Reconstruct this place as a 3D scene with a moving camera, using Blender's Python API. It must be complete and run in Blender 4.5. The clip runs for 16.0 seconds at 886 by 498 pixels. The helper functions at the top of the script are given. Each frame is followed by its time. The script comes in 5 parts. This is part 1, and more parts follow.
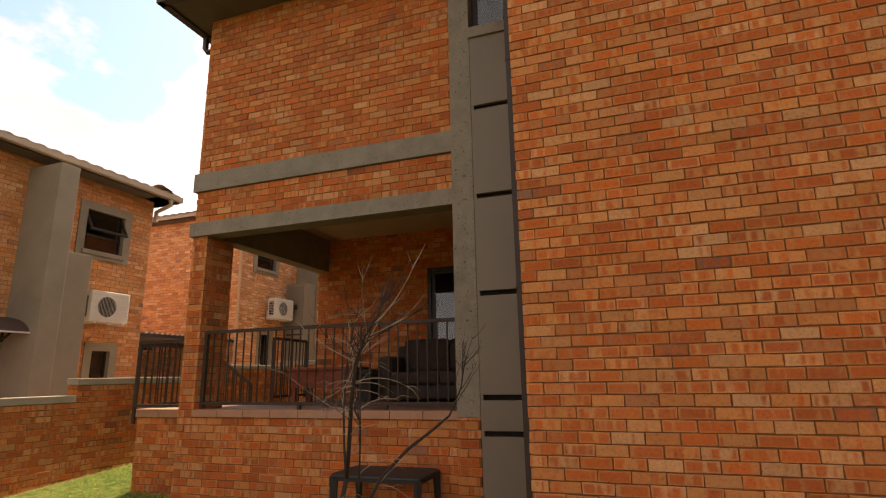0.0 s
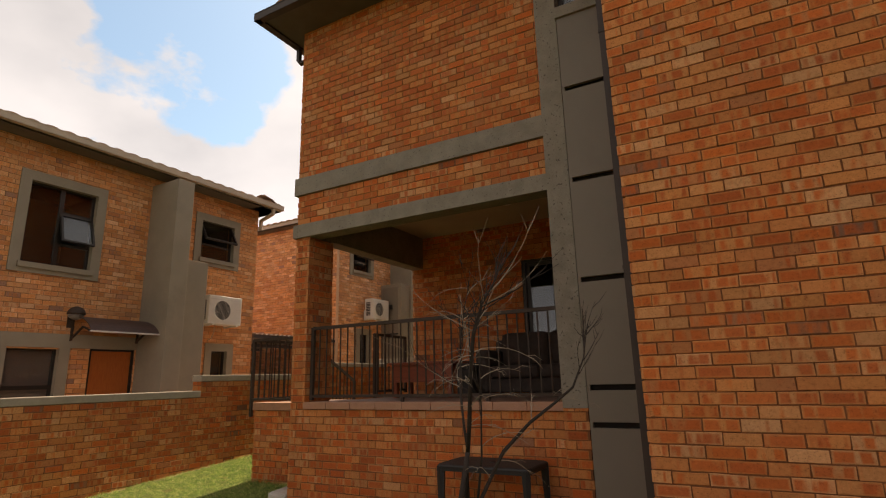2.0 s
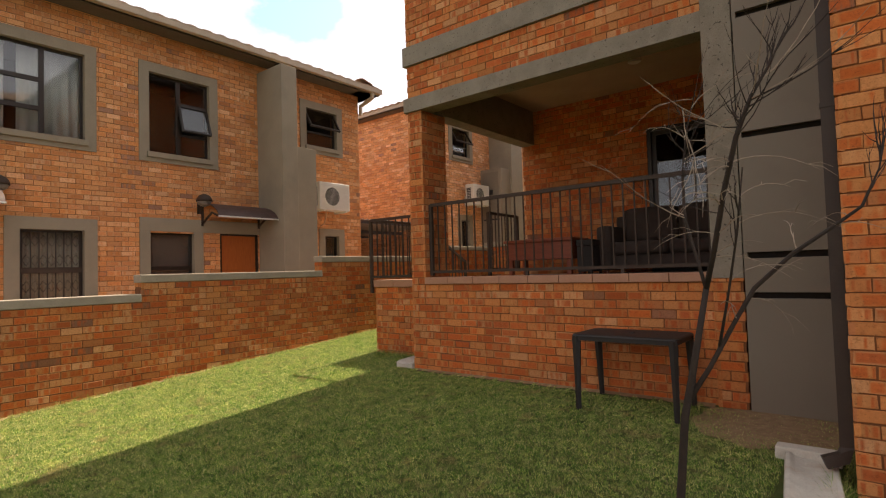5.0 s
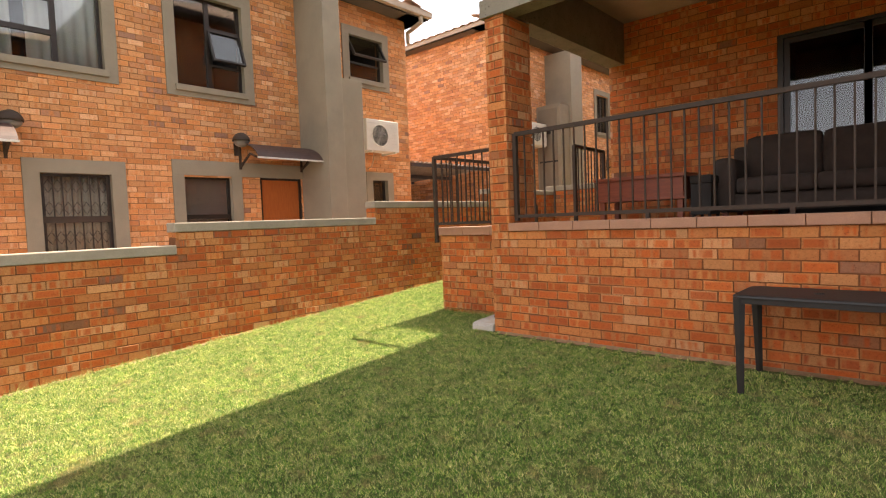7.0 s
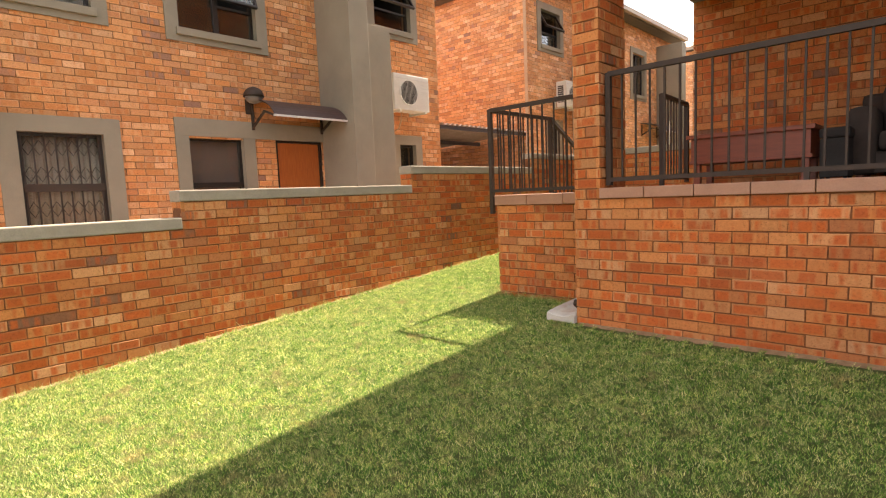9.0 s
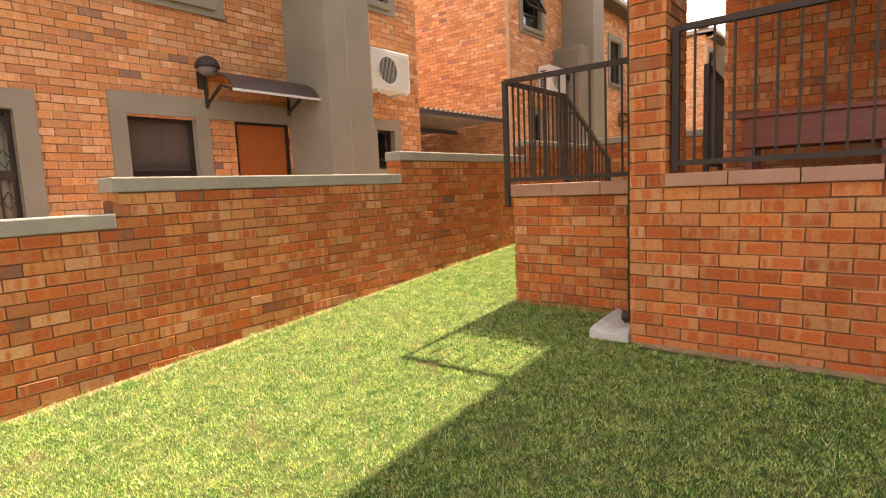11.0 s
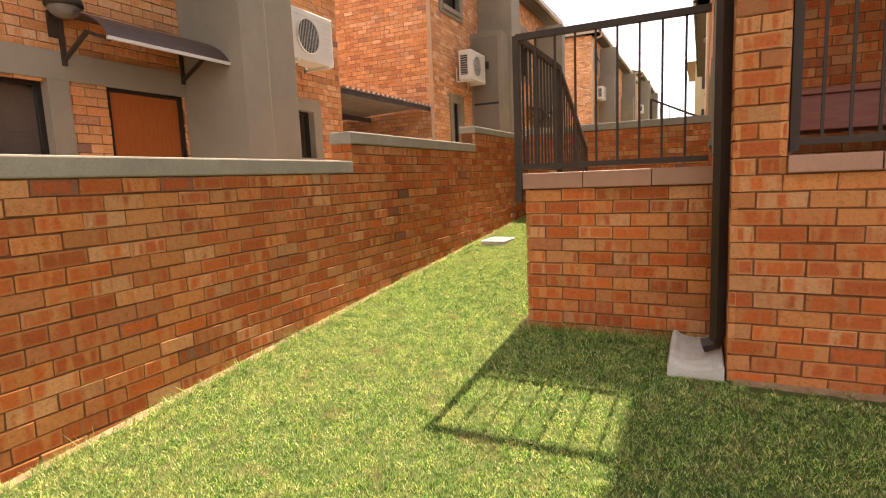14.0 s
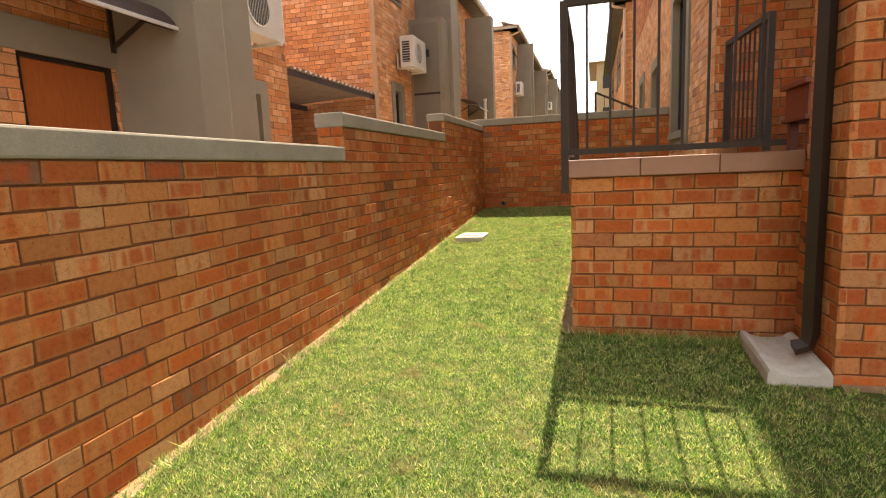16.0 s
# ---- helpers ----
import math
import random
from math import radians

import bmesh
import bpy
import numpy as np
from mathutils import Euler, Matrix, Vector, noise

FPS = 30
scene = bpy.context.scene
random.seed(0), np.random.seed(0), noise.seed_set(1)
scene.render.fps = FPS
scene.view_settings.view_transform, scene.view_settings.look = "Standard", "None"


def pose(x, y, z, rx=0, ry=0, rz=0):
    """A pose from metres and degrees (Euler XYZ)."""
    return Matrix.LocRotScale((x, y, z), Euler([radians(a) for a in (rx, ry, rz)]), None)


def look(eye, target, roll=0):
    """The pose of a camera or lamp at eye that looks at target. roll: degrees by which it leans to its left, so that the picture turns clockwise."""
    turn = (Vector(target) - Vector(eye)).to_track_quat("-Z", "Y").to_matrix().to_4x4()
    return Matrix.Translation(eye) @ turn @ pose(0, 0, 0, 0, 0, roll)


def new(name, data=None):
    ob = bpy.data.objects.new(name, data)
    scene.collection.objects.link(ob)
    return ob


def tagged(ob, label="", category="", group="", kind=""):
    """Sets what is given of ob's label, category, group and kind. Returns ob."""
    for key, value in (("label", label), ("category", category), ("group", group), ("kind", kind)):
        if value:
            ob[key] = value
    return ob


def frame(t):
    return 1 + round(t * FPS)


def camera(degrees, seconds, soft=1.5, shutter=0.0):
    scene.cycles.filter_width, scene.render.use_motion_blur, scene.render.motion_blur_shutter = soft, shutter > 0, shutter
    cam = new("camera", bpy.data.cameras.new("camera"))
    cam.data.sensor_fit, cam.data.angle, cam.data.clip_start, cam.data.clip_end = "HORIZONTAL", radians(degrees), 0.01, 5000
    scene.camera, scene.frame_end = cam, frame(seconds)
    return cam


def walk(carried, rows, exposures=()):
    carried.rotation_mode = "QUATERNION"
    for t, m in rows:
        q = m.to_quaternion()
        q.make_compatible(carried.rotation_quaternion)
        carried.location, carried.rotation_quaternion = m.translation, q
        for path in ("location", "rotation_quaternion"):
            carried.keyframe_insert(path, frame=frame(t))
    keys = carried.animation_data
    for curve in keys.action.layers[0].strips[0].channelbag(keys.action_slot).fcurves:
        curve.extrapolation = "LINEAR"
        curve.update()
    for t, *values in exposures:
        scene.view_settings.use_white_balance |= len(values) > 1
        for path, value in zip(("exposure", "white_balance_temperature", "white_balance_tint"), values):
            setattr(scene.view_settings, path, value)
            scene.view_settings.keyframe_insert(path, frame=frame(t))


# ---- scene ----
cam = camera(78.7, 16.0, soft=1.15)
METRES, EYE, TILT, LEAN, TURN = 7.5, 1.5, 0.0, 0.0, 19.6
ROWS = [
    (0.0, 0.0, 0.0, 0.0, 0.23, 13.08, 1.0),
    (0.5, -0.0047, 0.0026, -0.0022, 2.8, 13.16, 1.23),
    (1.0, -0.008, 0.0068, -0.006, 5.29, 13.21, 1.32),
    (1.5, -0.011, 0.0103, -0.0102, 7.61, 13.34, 1.39),
    (2.0, -0.0137, 0.0111, -0.014, 9.82, 13.37, 1.45),
    (2.5, -0.0165, 0.0138, -0.0205, 11.85, 13.03, 1.43),
    (3.0, -0.0192, 0.0143, -0.0235, 13.45, 11.66, 1.53),
    (3.5, -0.0242, 0.0159, -0.0284, 15.14, 9.66, 1.58),
    (4.0, -0.035, 0.0201, -0.0344, 16.85, 7.23, 1.64),
    (4.5, -0.0534, 0.0301, -0.0369, 18.26, 4.68, 1.69),
    (5.0, -0.0788, 0.0454, -0.0391, 19.24, 2.28, 1.7),
    (7.5, -0.2469, 0.2106, -0.0466, 23.16, -3.74, 2.3),
    (8.0, -0.2824, 0.238, -0.0488, 23.33, -4.63, 2.32),
    (8.5, -0.3156, 0.2688, -0.0491, 23.38, -5.43, 2.39),
    (9.0, -0.3475, 0.2973, -0.0499, 23.25, -5.8, 2.42),
    (11.5, -0.4903, 0.4373, -0.0538, 16.52, -6.75, 2.48),
    (12.0, -0.517, 0.4628, -0.0537, 14.22, -6.9, 2.44),
    (12.5, -0.547, 0.4845, -0.0548, 11.98, -7.09, 2.39),
    (13.0, -0.5733, 0.5065, -0.0557, 9.27, -7.29, 2.33),
    (13.5, -0.5982, 0.5348, -0.056, 7.31, -7.43, 2.36),
    (14.0, -0.6282, 0.5558, -0.0564, 5.78, -7.45, 2.39),
    (14.5, -0.6575, 0.5729, -0.0568, 3.19, -7.54, 2.35),
    (15.0, -0.6863, 0.5945, -0.062, 0.56, -7.71, 2.37),
    (15.5, -0.7151, 0.6152, -0.0591, -1.73, -8.08, 2.4),
    (16.0, -0.7464, 0.6339, -0.0588, -4.13, -8.32, 2.45),
]
EXPOSURES = [(0.0, 1.12, 8200, 20), (1.5, 0.77, 8000, 17), (2.5, 0.66, 7700, 15), (3.5, 0.64, 7500, 14), (5.0, 1.17, 7250, 16), (7.5, 2.1, 6950, 14), (9.0, 2.1, 6950, 14), (12.5, 2.0, 6950, 15), (16.0, 1.77, 7050, 13)]
walk(cam, [(t, pose(0, 0, EYE, TILT, LEAN, TURN) @ pose(METRES * x, METRES * y, METRES * z, 90 + pitch, roll, yaw)) for t, x, y, z, yaw, pitch, roll in ROWS], EXPOSURES)

# ---------------------------------------------------------------- light
SUN_EL, SUN_AZ = radians(55.5), radians(1.0)      # the sun stands over +y, a touch towards +x
world = bpy.data.worlds.new("sky")
scene.world = world
world.use_nodes = True
wn, wl = world.node_tree.nodes, world.node_tree.links
wn.clear()
w_out, w_bg = wn.new("ShaderNodeOutputWorld"), wn.new("ShaderNodeBackground")
w_sky = wn.new("ShaderNodeTexSky")
w_sky.sky_type, w_sky.sun_disc, w_sky.sun_elevation, w_sky.sun_rotation = "NISHITA", False, SUN_EL, SUN_AZ
w_sky.dust_density, w_sky.air_density = 1.5, 1.0
w_co, w_map = wn.new("ShaderNodeTexCoord"), wn.new("ShaderNodeMapping")
w_map.inputs["Location"].default_value, w_map.inputs["Scale"].default_value = (3.1, 0.4, 0.2), (1.0, 1.0, 1.7)
w_no, w_rp, w_mx = wn.new("ShaderNodeTexNoise"), wn.new("ShaderNodeValToRGB"), wn.new("ShaderNodeMix")
w_no.inputs["Scale"].default_value, w_no.inputs["Detail"].default_value, w_no.inputs["Roughness"].default_value = 3.2, 9, 0.55
w_rp.color_ramp.elements[0].position, w_rp.color_ramp.elements[1].position = 0.43, 0.485
w_no2, w_rp2 = wn.new("ShaderNodeTexNoise"), wn.new("ShaderNodeValToRGB")
w_no2.inputs["Scale"].default_value, w_no2.inputs["Detail"].default_value = 3.0, 6
w_rp2.color_ramp.elements[0].position, w_rp2.color_ramp.elements[1].position = 0.3, 0.7
w_rp2.color_ramp.elements[0].color, w_rp2.color_ramp.elements[1].color = (7.2, 7.7, 8.6, 1), (10.7, 11.1, 12.0, 1)
w_mx.data_type = "RGBA"
# the blue gap in the clouds: they thin out round one direction
w_gap, w_gapr, w_thin, w_blue = wn.new("ShaderNodeVectorMath"), wn.new("ShaderNodeMapRange"), wn.new("ShaderNodeMath"), wn.new("ShaderNodeVectorMath")
w_gap.operation, w_thin.operation, w_blue.operation = "DOT_PRODUCT", "SUBTRACT", "MULTIPLY"
w_gap.inputs[1].default_value = Vector((-0.70, 0.47, 0.535)).normalized()
w_gapr.inputs["From Min"].default_value, w_gapr.inputs["From Max"].default_value = 0.976, 0.9975
w_gapr.inputs["To Min"].default_value, w_gapr.inputs["To Max"].default_value = -0.15, 0.16
w_gapr.interpolation_type = "SMOOTHSTEP"
w_blue.inputs[1].default_value = (2.3, 2.7, 2.6)
wl.new(w_co.outputs["Generated"], w_gap.inputs[0])
wl.new(w_gap.outputs["Value"], w_gapr.inputs["Value"])
wl.new(w_no.outputs["Fac"], w_thin.inputs[0])
wl.new(w_gapr.outputs["Result"], w_thin.inputs[1])
wl.new(w_sky.outputs["Color"], w_blue.inputs[0])
w_dot, w_glow, w_mul = wn.new("ShaderNodeVectorMath"), wn.new("ShaderNodeMapRange"), wn.new("ShaderNodeVectorMath")
w_dot.operation, w_mul.operation = "DOT_PRODUCT", "SCALE"
w_dot.inputs[1].default_value = (math.sin(SUN_AZ) * math.cos(SUN_EL), math.cos(SUN_AZ) * math.cos(SUN_EL), math.sin(SUN_EL))
w_glow.inputs["From Min"].default_value, w_glow.inputs["From Max"].default_value = -0.6, 0.9
w_glow.inputs["To Min"].default_value, w_glow.inputs["To Max"].default_value = 0.70, 1.12
wl.new(w_co.outputs["Generated"], w_dot.inputs[0])
wl.new(w_dot.outputs["Value"], w_glow.inputs["Value"])
wl.new(w_rp2.outputs["Color"], w_mul.inputs[0])
# bright haze low down, thinner cloud overhead
w_sep, w_low, w_haze = wn.new("ShaderNodeSeparateXYZ"), wn.new("ShaderNodeMapRange"), wn.new("ShaderNodeMath")
w_low.inputs["From Min"].default_value, w_low.inputs["From Max"].default_value = 0.05, 0.95
w_low.inputs["To Min"].default_value, w_low.inputs["To Max"].default_value = 1.32, 0.62
w_haze.operation = "MULTIPLY"
wl.new(w_co.outputs["Generated"], w_sep.inputs[0])
wl.new(w_sep.outputs["Z"], w_low.inputs["Value"])
wl.new(w_low.outputs["Result"], w_haze.inputs[0])
wl.new(w_glow.outputs["Result"], w_haze.inputs[1])
wl.new(w_haze.outputs[0], w_mul.inputs["Scale"])
wl.new(w_co.outputs["Generated"], w_map.inputs["Vector"])
wl.new(w_map.outputs["Vector"], w_no.inputs["Vector"])
wl.new(w_map.outputs["Vector"], w_no2.inputs["Vector"])
wl.new(w_thin.outputs[0], w_rp.inputs["Fac"])
wl.new(w_no2.outputs["Fac"], w_rp2.inputs["Fac"])
wl.new(w_rp.outputs["Color"], w_mx.inputs["Factor"])
wl.new(w_blue.outputs["Vector"], w_mx.inputs["A"])
wl.new(w_mul.outputs["Vector"], w_mx.inputs["B"])
wl.new(w_mx.outputs["Result"], w_bg.inputs["Color"])
w_bg.inputs["Strength"].default_value = 0.055
wl.new(w_bg.outputs["Background"], w_out.inputs["Surface"])

sun = new("sun", bpy.data.lights.new("sun", "SUN"))
sun.data.energy, sun.data.angle, sun.data.color = 5.0, radians(0.5), (1.0, 0.915, 0.76)
sun.matrix_world = look((math.sin(SUN_AZ) * 40, math.cos(SUN_AZ) * 40, 40 * math.tan(SUN_EL)), (0, 0, 0))


# ---------------------------------------------------------------- materials
def nodes(name):
    m = bpy.data.materials.new(name)
    m.use_nodes = True
    n = m.node_tree.nodes
    return m, n, m.node_tree.links, n["Principled BSDF"]


def ramp(n, stops):
    r = n.new("ShaderNodeValToRGB")
    while len(r.color_ramp.elements) < len(stops):
        r.color_ramp.elements.new(0.5)
    for e, (p, c) in zip(r.color_ramp.elements, stops):
        e.position, e.color = p, (*c, 1)
    return r


def mixer(n, l, fac, a, b, mode="MIX"):
    x = n.new("ShaderNodeMix")
    x.data_type, x.blend_type = "RGBA", mode
    for sock, v in (("Factor", fac), ("A", a), ("B", b)):
        if hasattr(v, "is_output"):
            l.new(v, x.inputs[sock])
        elif sock == "Factor":
            x.inputs[sock].default_value = v
        else:
            x.inputs[sock].default_value = (*v, 1)
    return x.outputs["Result"]


def noise_tex(n, l, vec, scale, detail=4, rough=0.6):
    t = n.new("ShaderNodeTexNoise")
    t.inputs["Scale"].default_value, t.inputs["Detail"].default_value, t.inputs["Roughness"].default_value = scale, detail, rough
    if vec is not None:
        l.new(vec, t.inputs["Vector"])
    return t.outputs["Fac"]


def calc(n, l, op, a, b=None, c=None):
    m = n.new("ShaderNodeMath")
    m.operation = op
    for i, v in enumerate((a, b, c)):
        if v is None:
            continue
        if hasattr(v, "is_output"):
            l.new(v, m.inputs[i])
        else:
            m.inputs[i].default_value = v
    return m.outputs[0]


def place_vec(n):
    return n.new("ShaderNodeNewGeometry").outputs["Position"]


def bumped(n, l, b, height, strength, dist):
    k = n.new("ShaderNodeBump")
    k.inputs["Strength"].default_value, k.inputs["Distance"].default_value = strength, dist
    l.new(height, k.inputs["Height"])
    l.new(k.outputs["Normal"], b.inputs["Normal"])


def surface(name, light, dark, scale=6.0, fine=120.0, rough=0.7, metal=0.0, bump=0.25, dist=0.002, stain=None, stain_scale=1.2, pores=0.0):
    """Two-scale mottled surface: broad variation, fine grain, optional stains."""
    m, n, l, b = nodes(name)
    p = place_vec(n)
    broad, grain = noise_tex(n, l, p, scale, 5), noise_tex(n, l, p, fine, 3)
    r = ramp(n, [(0.32, dark), (0.68, light)])
    l.new(broad, r.inputs["Fac"])
    col = r.outputs["Color"]
    if stain:
        s = ramp(n, [(0.52, (0, 0, 0)), (0.72, (1, 1, 1))])
        l.new(noise_tex(n, l, p, stain_scale, 6, 0.7), s.inputs["Fac"])
        col = mixer(n, l, calc(n, l, "MULTIPLY", s.outputs["Color"], 0.6), col, stain)
    if pores:
        s = ramp(n, [(0.66, (0, 0, 0)), (0.71, (1, 1, 1))])
        l.new(noise_tex(n, l, p, pores, 2, 0.4), s.inputs["Fac"])
        col = mixer(n, l, calc(n, l, "MULTIPLY", s.outputs["Color"], 0.75), col, (0.05, 0.04, 0.03))
    g = ramp(n, [(0.3, (0.86, 0.86, 0.86)), (0.7, (1.08, 1.08, 1.08))])
    l.new(grain, g.inputs["Fac"])
    l.new(mixer(n, l, 1.0, col, g.outputs["Color"], "MULTIPLY"), b.inputs["Base Color"])
    b.inputs["Roughness"].default_value, b.inputs["Metallic"].default_value = rough, metal
    bumped(n, l, b, grain, bump, dist)
    return m


RED_BRICK = [(0.0, (0.50, 0.248, 0.112)), (0.25, (0.465, 0.198, 0.073)), (0.5, (0.475, 0.180, 0.056)), (0.8, (0.43, 0.153, 0.050)), (0.972, (0.38, 0.138, 0.053)), (0.99, (0.20, 0.096, 0.056))]
RED_KISS = ((0.48, 0.104, 0.019), (0.35, 0.073, 0.018))
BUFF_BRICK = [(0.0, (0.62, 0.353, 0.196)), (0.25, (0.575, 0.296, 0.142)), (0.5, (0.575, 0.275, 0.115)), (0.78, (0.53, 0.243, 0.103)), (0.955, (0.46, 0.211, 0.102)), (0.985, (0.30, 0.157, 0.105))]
# buff tones scaled up: the far walls' extra light put into the brick colour
LIFTED_BRICK = [(p, tuple(min(0.78, v * f) for v, f in zip(c, (1.16, 1.28, 1.45)))) for p, c in BUFF_BRICK]
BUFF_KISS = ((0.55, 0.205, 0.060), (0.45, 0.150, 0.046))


def brick_material(name, skin, kiss, much):
    """Clamp-fired stock brick: sandy skin, redder kiss marks across the face, a few blue-burnt ones."""
    m, n, l, b = nodes(name)
    rnd = calc(n, l, "FRACT", calc(n, l, "ADD", n.new("ShaderNodeObjectInfo").outputs["Random"], n.new("ShaderNodeNewGeometry").outputs["Random Per Island"]))
    rnd2 = calc(n, l, "FRACT", calc(n, l, "MULTIPLY", rnd, 37.31))
    rnd3 = calc(n, l, "FRACT", calc(n, l, "MULTIPLY", rnd, 113.7))
    rnd4 = calc(n, l, "FRACT", calc(n, l, "MULTIPLY", rnd, 211.3))
    uv = n.new("ShaderNodeUVMap").outputs["UV"]
    sep = n.new("ShaderNodeSeparateXYZ")
    l.new(uv, sep.inputs[0])
    p = place_vec(n)
    grain, pit = noise_tex(n, l, p, 170, 4), noise_tex(n, l, p, 42, 5, 0.7)
    wob = calc(n, l, "MULTIPLY", calc(n, l, "SUBTRACT", pit, 0.5), 0.16)
    com = n.new("ShaderNodeCombineXYZ")
    l.new(calc(n, l, "ADD", calc(n, l, "MULTIPLY_ADD", sep.outputs[0], 3.7, wob), calc(n, l, "MULTIPLY", rnd, 91.0)), com.inputs[0])
    l.new(calc(n, l, "MULTIPLY_ADD", sep.outputs[1], 0.22, wob), com.inputs[1])
    l.new(calc(n, l, "MULTIPLY", rnd2, 60.0), com.inputs[2])
    band = noise_tex(n, l, com.outputs[0], 1.0, 1.0, 0.4)
    base = ramp(n, skin)
    l.new(rnd2, base.inputs["Fac"])
    mask = ramp(n, [(0.41, (0, 0, 0)), (0.56, (1, 1, 1))])
    l.new(calc(n, l, "ADD", band, calc(n, l, "MULTIPLY", calc(n, l, "SUBTRACT", rnd3, 0.52), 0.40)), mask.inputs["Fac"])
    # the marks stay off the arrises
    rough_edge = calc(n, l, "MULTIPLY", calc(n, l, "SUBTRACT", pit, 0.5), 1.3)
    edge_v = calc(n, l, "MULTIPLY", calc(n, l, "MULTIPLY", sep.outputs[1], calc(n, l, "SUBTRACT", 1.0, sep.outputs[1])), 6.5)
    edge_u = calc(n, l, "MULTIPLY", calc(n, l, "MULTIPLY", sep.outputs[0], calc(n, l, "SUBTRACT", 1.0, sep.outputs[0])), 14.0)
    edge = calc(n, l, "MAXIMUM", calc(n, l, "MINIMUM", calc(n, l, "ADD", calc(n, l, "MINIMUM", edge_v, edge_u), rough_edge), 1.0), 0.0)
    red = mixer(n, l, rnd4, *kiss)
    col = mixer(n, l, calc(n, l, "MULTIPLY", calc(n, l, "MULTIPLY", mask.outputs["Color"], edge), much), base.outputs["Color"], red)
    # sandy crust worn off in flecks
    g = ramp(n, [(0.32, (0.50, 0.46, 0.43)), (0.46, (0.97, 0.97, 0.97)), (0.57, (1.06, 1.07, 1.08)), (0.70, (1.36, 1.42, 1.50))])
    l.new(calc(n, l, "MULTIPLY_ADD", pit, 0.6, calc(n, l, "MULTIPLY", grain, 0.4)), g.inputs["Fac"])
    col = mixer(n, l, 1.0, col, g.outputs["Color"], "MULTIPLY")
    spot = ramp(n, [(0.66, (0, 0, 0)), (0.72, (1, 1, 1))])
    l.new(noise_tex(n, l, p, 105, 2, 0.5), spot.inputs["Fac"])
    col = mixer(n, l, calc(n, l, "MULTIPLY", spot.outputs["Color"], 0.65), col, (0.10, 0.045, 0.024))
    tone = calc(n, l, "MULTIPLY_ADD", calc(n, l, "FRACT", calc(n, l, "MULTIPLY", rnd, 71.9)), 0.34, 0.86)
    hsv = n.new("ShaderNodeHueSaturation")
    l.new(tone, hsv.inputs["Value"])
    l.new(col, hsv.inputs["Color"])
    col = hsv.outputs["Color"]
    dust = ramp(n, [(0.5, (0, 0, 0)), (0.75, (1, 1, 1))])
    l.new(noise_tex(n, l, p, 0.9, 6, 0.65), dust.inputs["Fac"])
    col = mixer(n, l, calc(n, l, "MULTIPLY", dust.outputs["Color"], 0.28), col, skin[1][1])
    l.new(col, b.inputs["Base Color"])
    b.inputs["Roughness"].default_value, b.inputs["Specular IOR Level"].default_value = 0.9, 0.25
    bumped(n, l, b, calc(n, l, "ADD", pit, calc(n, l, "MULTIPLY", grain, 0.5)), 0.6, 0.004)
    return m


def glass_material(name):
    m, n, l, b = nodes(name)
    n.remove(b)
    fr, tr, gl, mx = n.new("ShaderNodeLayerWeight"), n.new("ShaderNodeBsdfTransparent"), n.new("ShaderNodeBsdfGlossy"), n.new("ShaderNodeMixShader")
    fr.inputs["Blend"].default_value = 0.5
    gloss = calc(n, l, "MULTIPLY_ADD", calc(n, l, "POWER", fr.outputs["Facing"], 4.0), 0.90, 0.07)
    tr.inputs["Color"].default_value = (0.87, 0.89, 0.89, 1)
    gl.inputs["Roughness"].default_value = 0.015
    l.new(gloss, mx.inputs[0])
    l.new(tr.outputs[0], mx.inputs[1])
    l.new(gl.outputs[0], mx.inputs[2])
    l.new(mx.outputs[0], n["Material Output"].inputs["Surface"])
    return m


def wood_material(name, a, c, along):
    m, n, l, b = nodes(name)
    mp = n.new("ShaderNodeMapping")
    mp.inputs["Scale"].default_value = along
    l.new(place_vec(n), mp.inputs["Vector"])
    f = noise_tex(n, l, mp.outputs["Vector"], 9, 6, 0.65)
    r = ramp(n, [(0.3, a), (0.7, c)])
    l.new(f, r.inputs["Fac"])
    l.new(r.outputs["Color"], b.inputs["Base Color"])
    b.inputs["Roughness"].default_value = 0.45
    bumped(n, l, b, f, 0.2, 0.002)
    return m


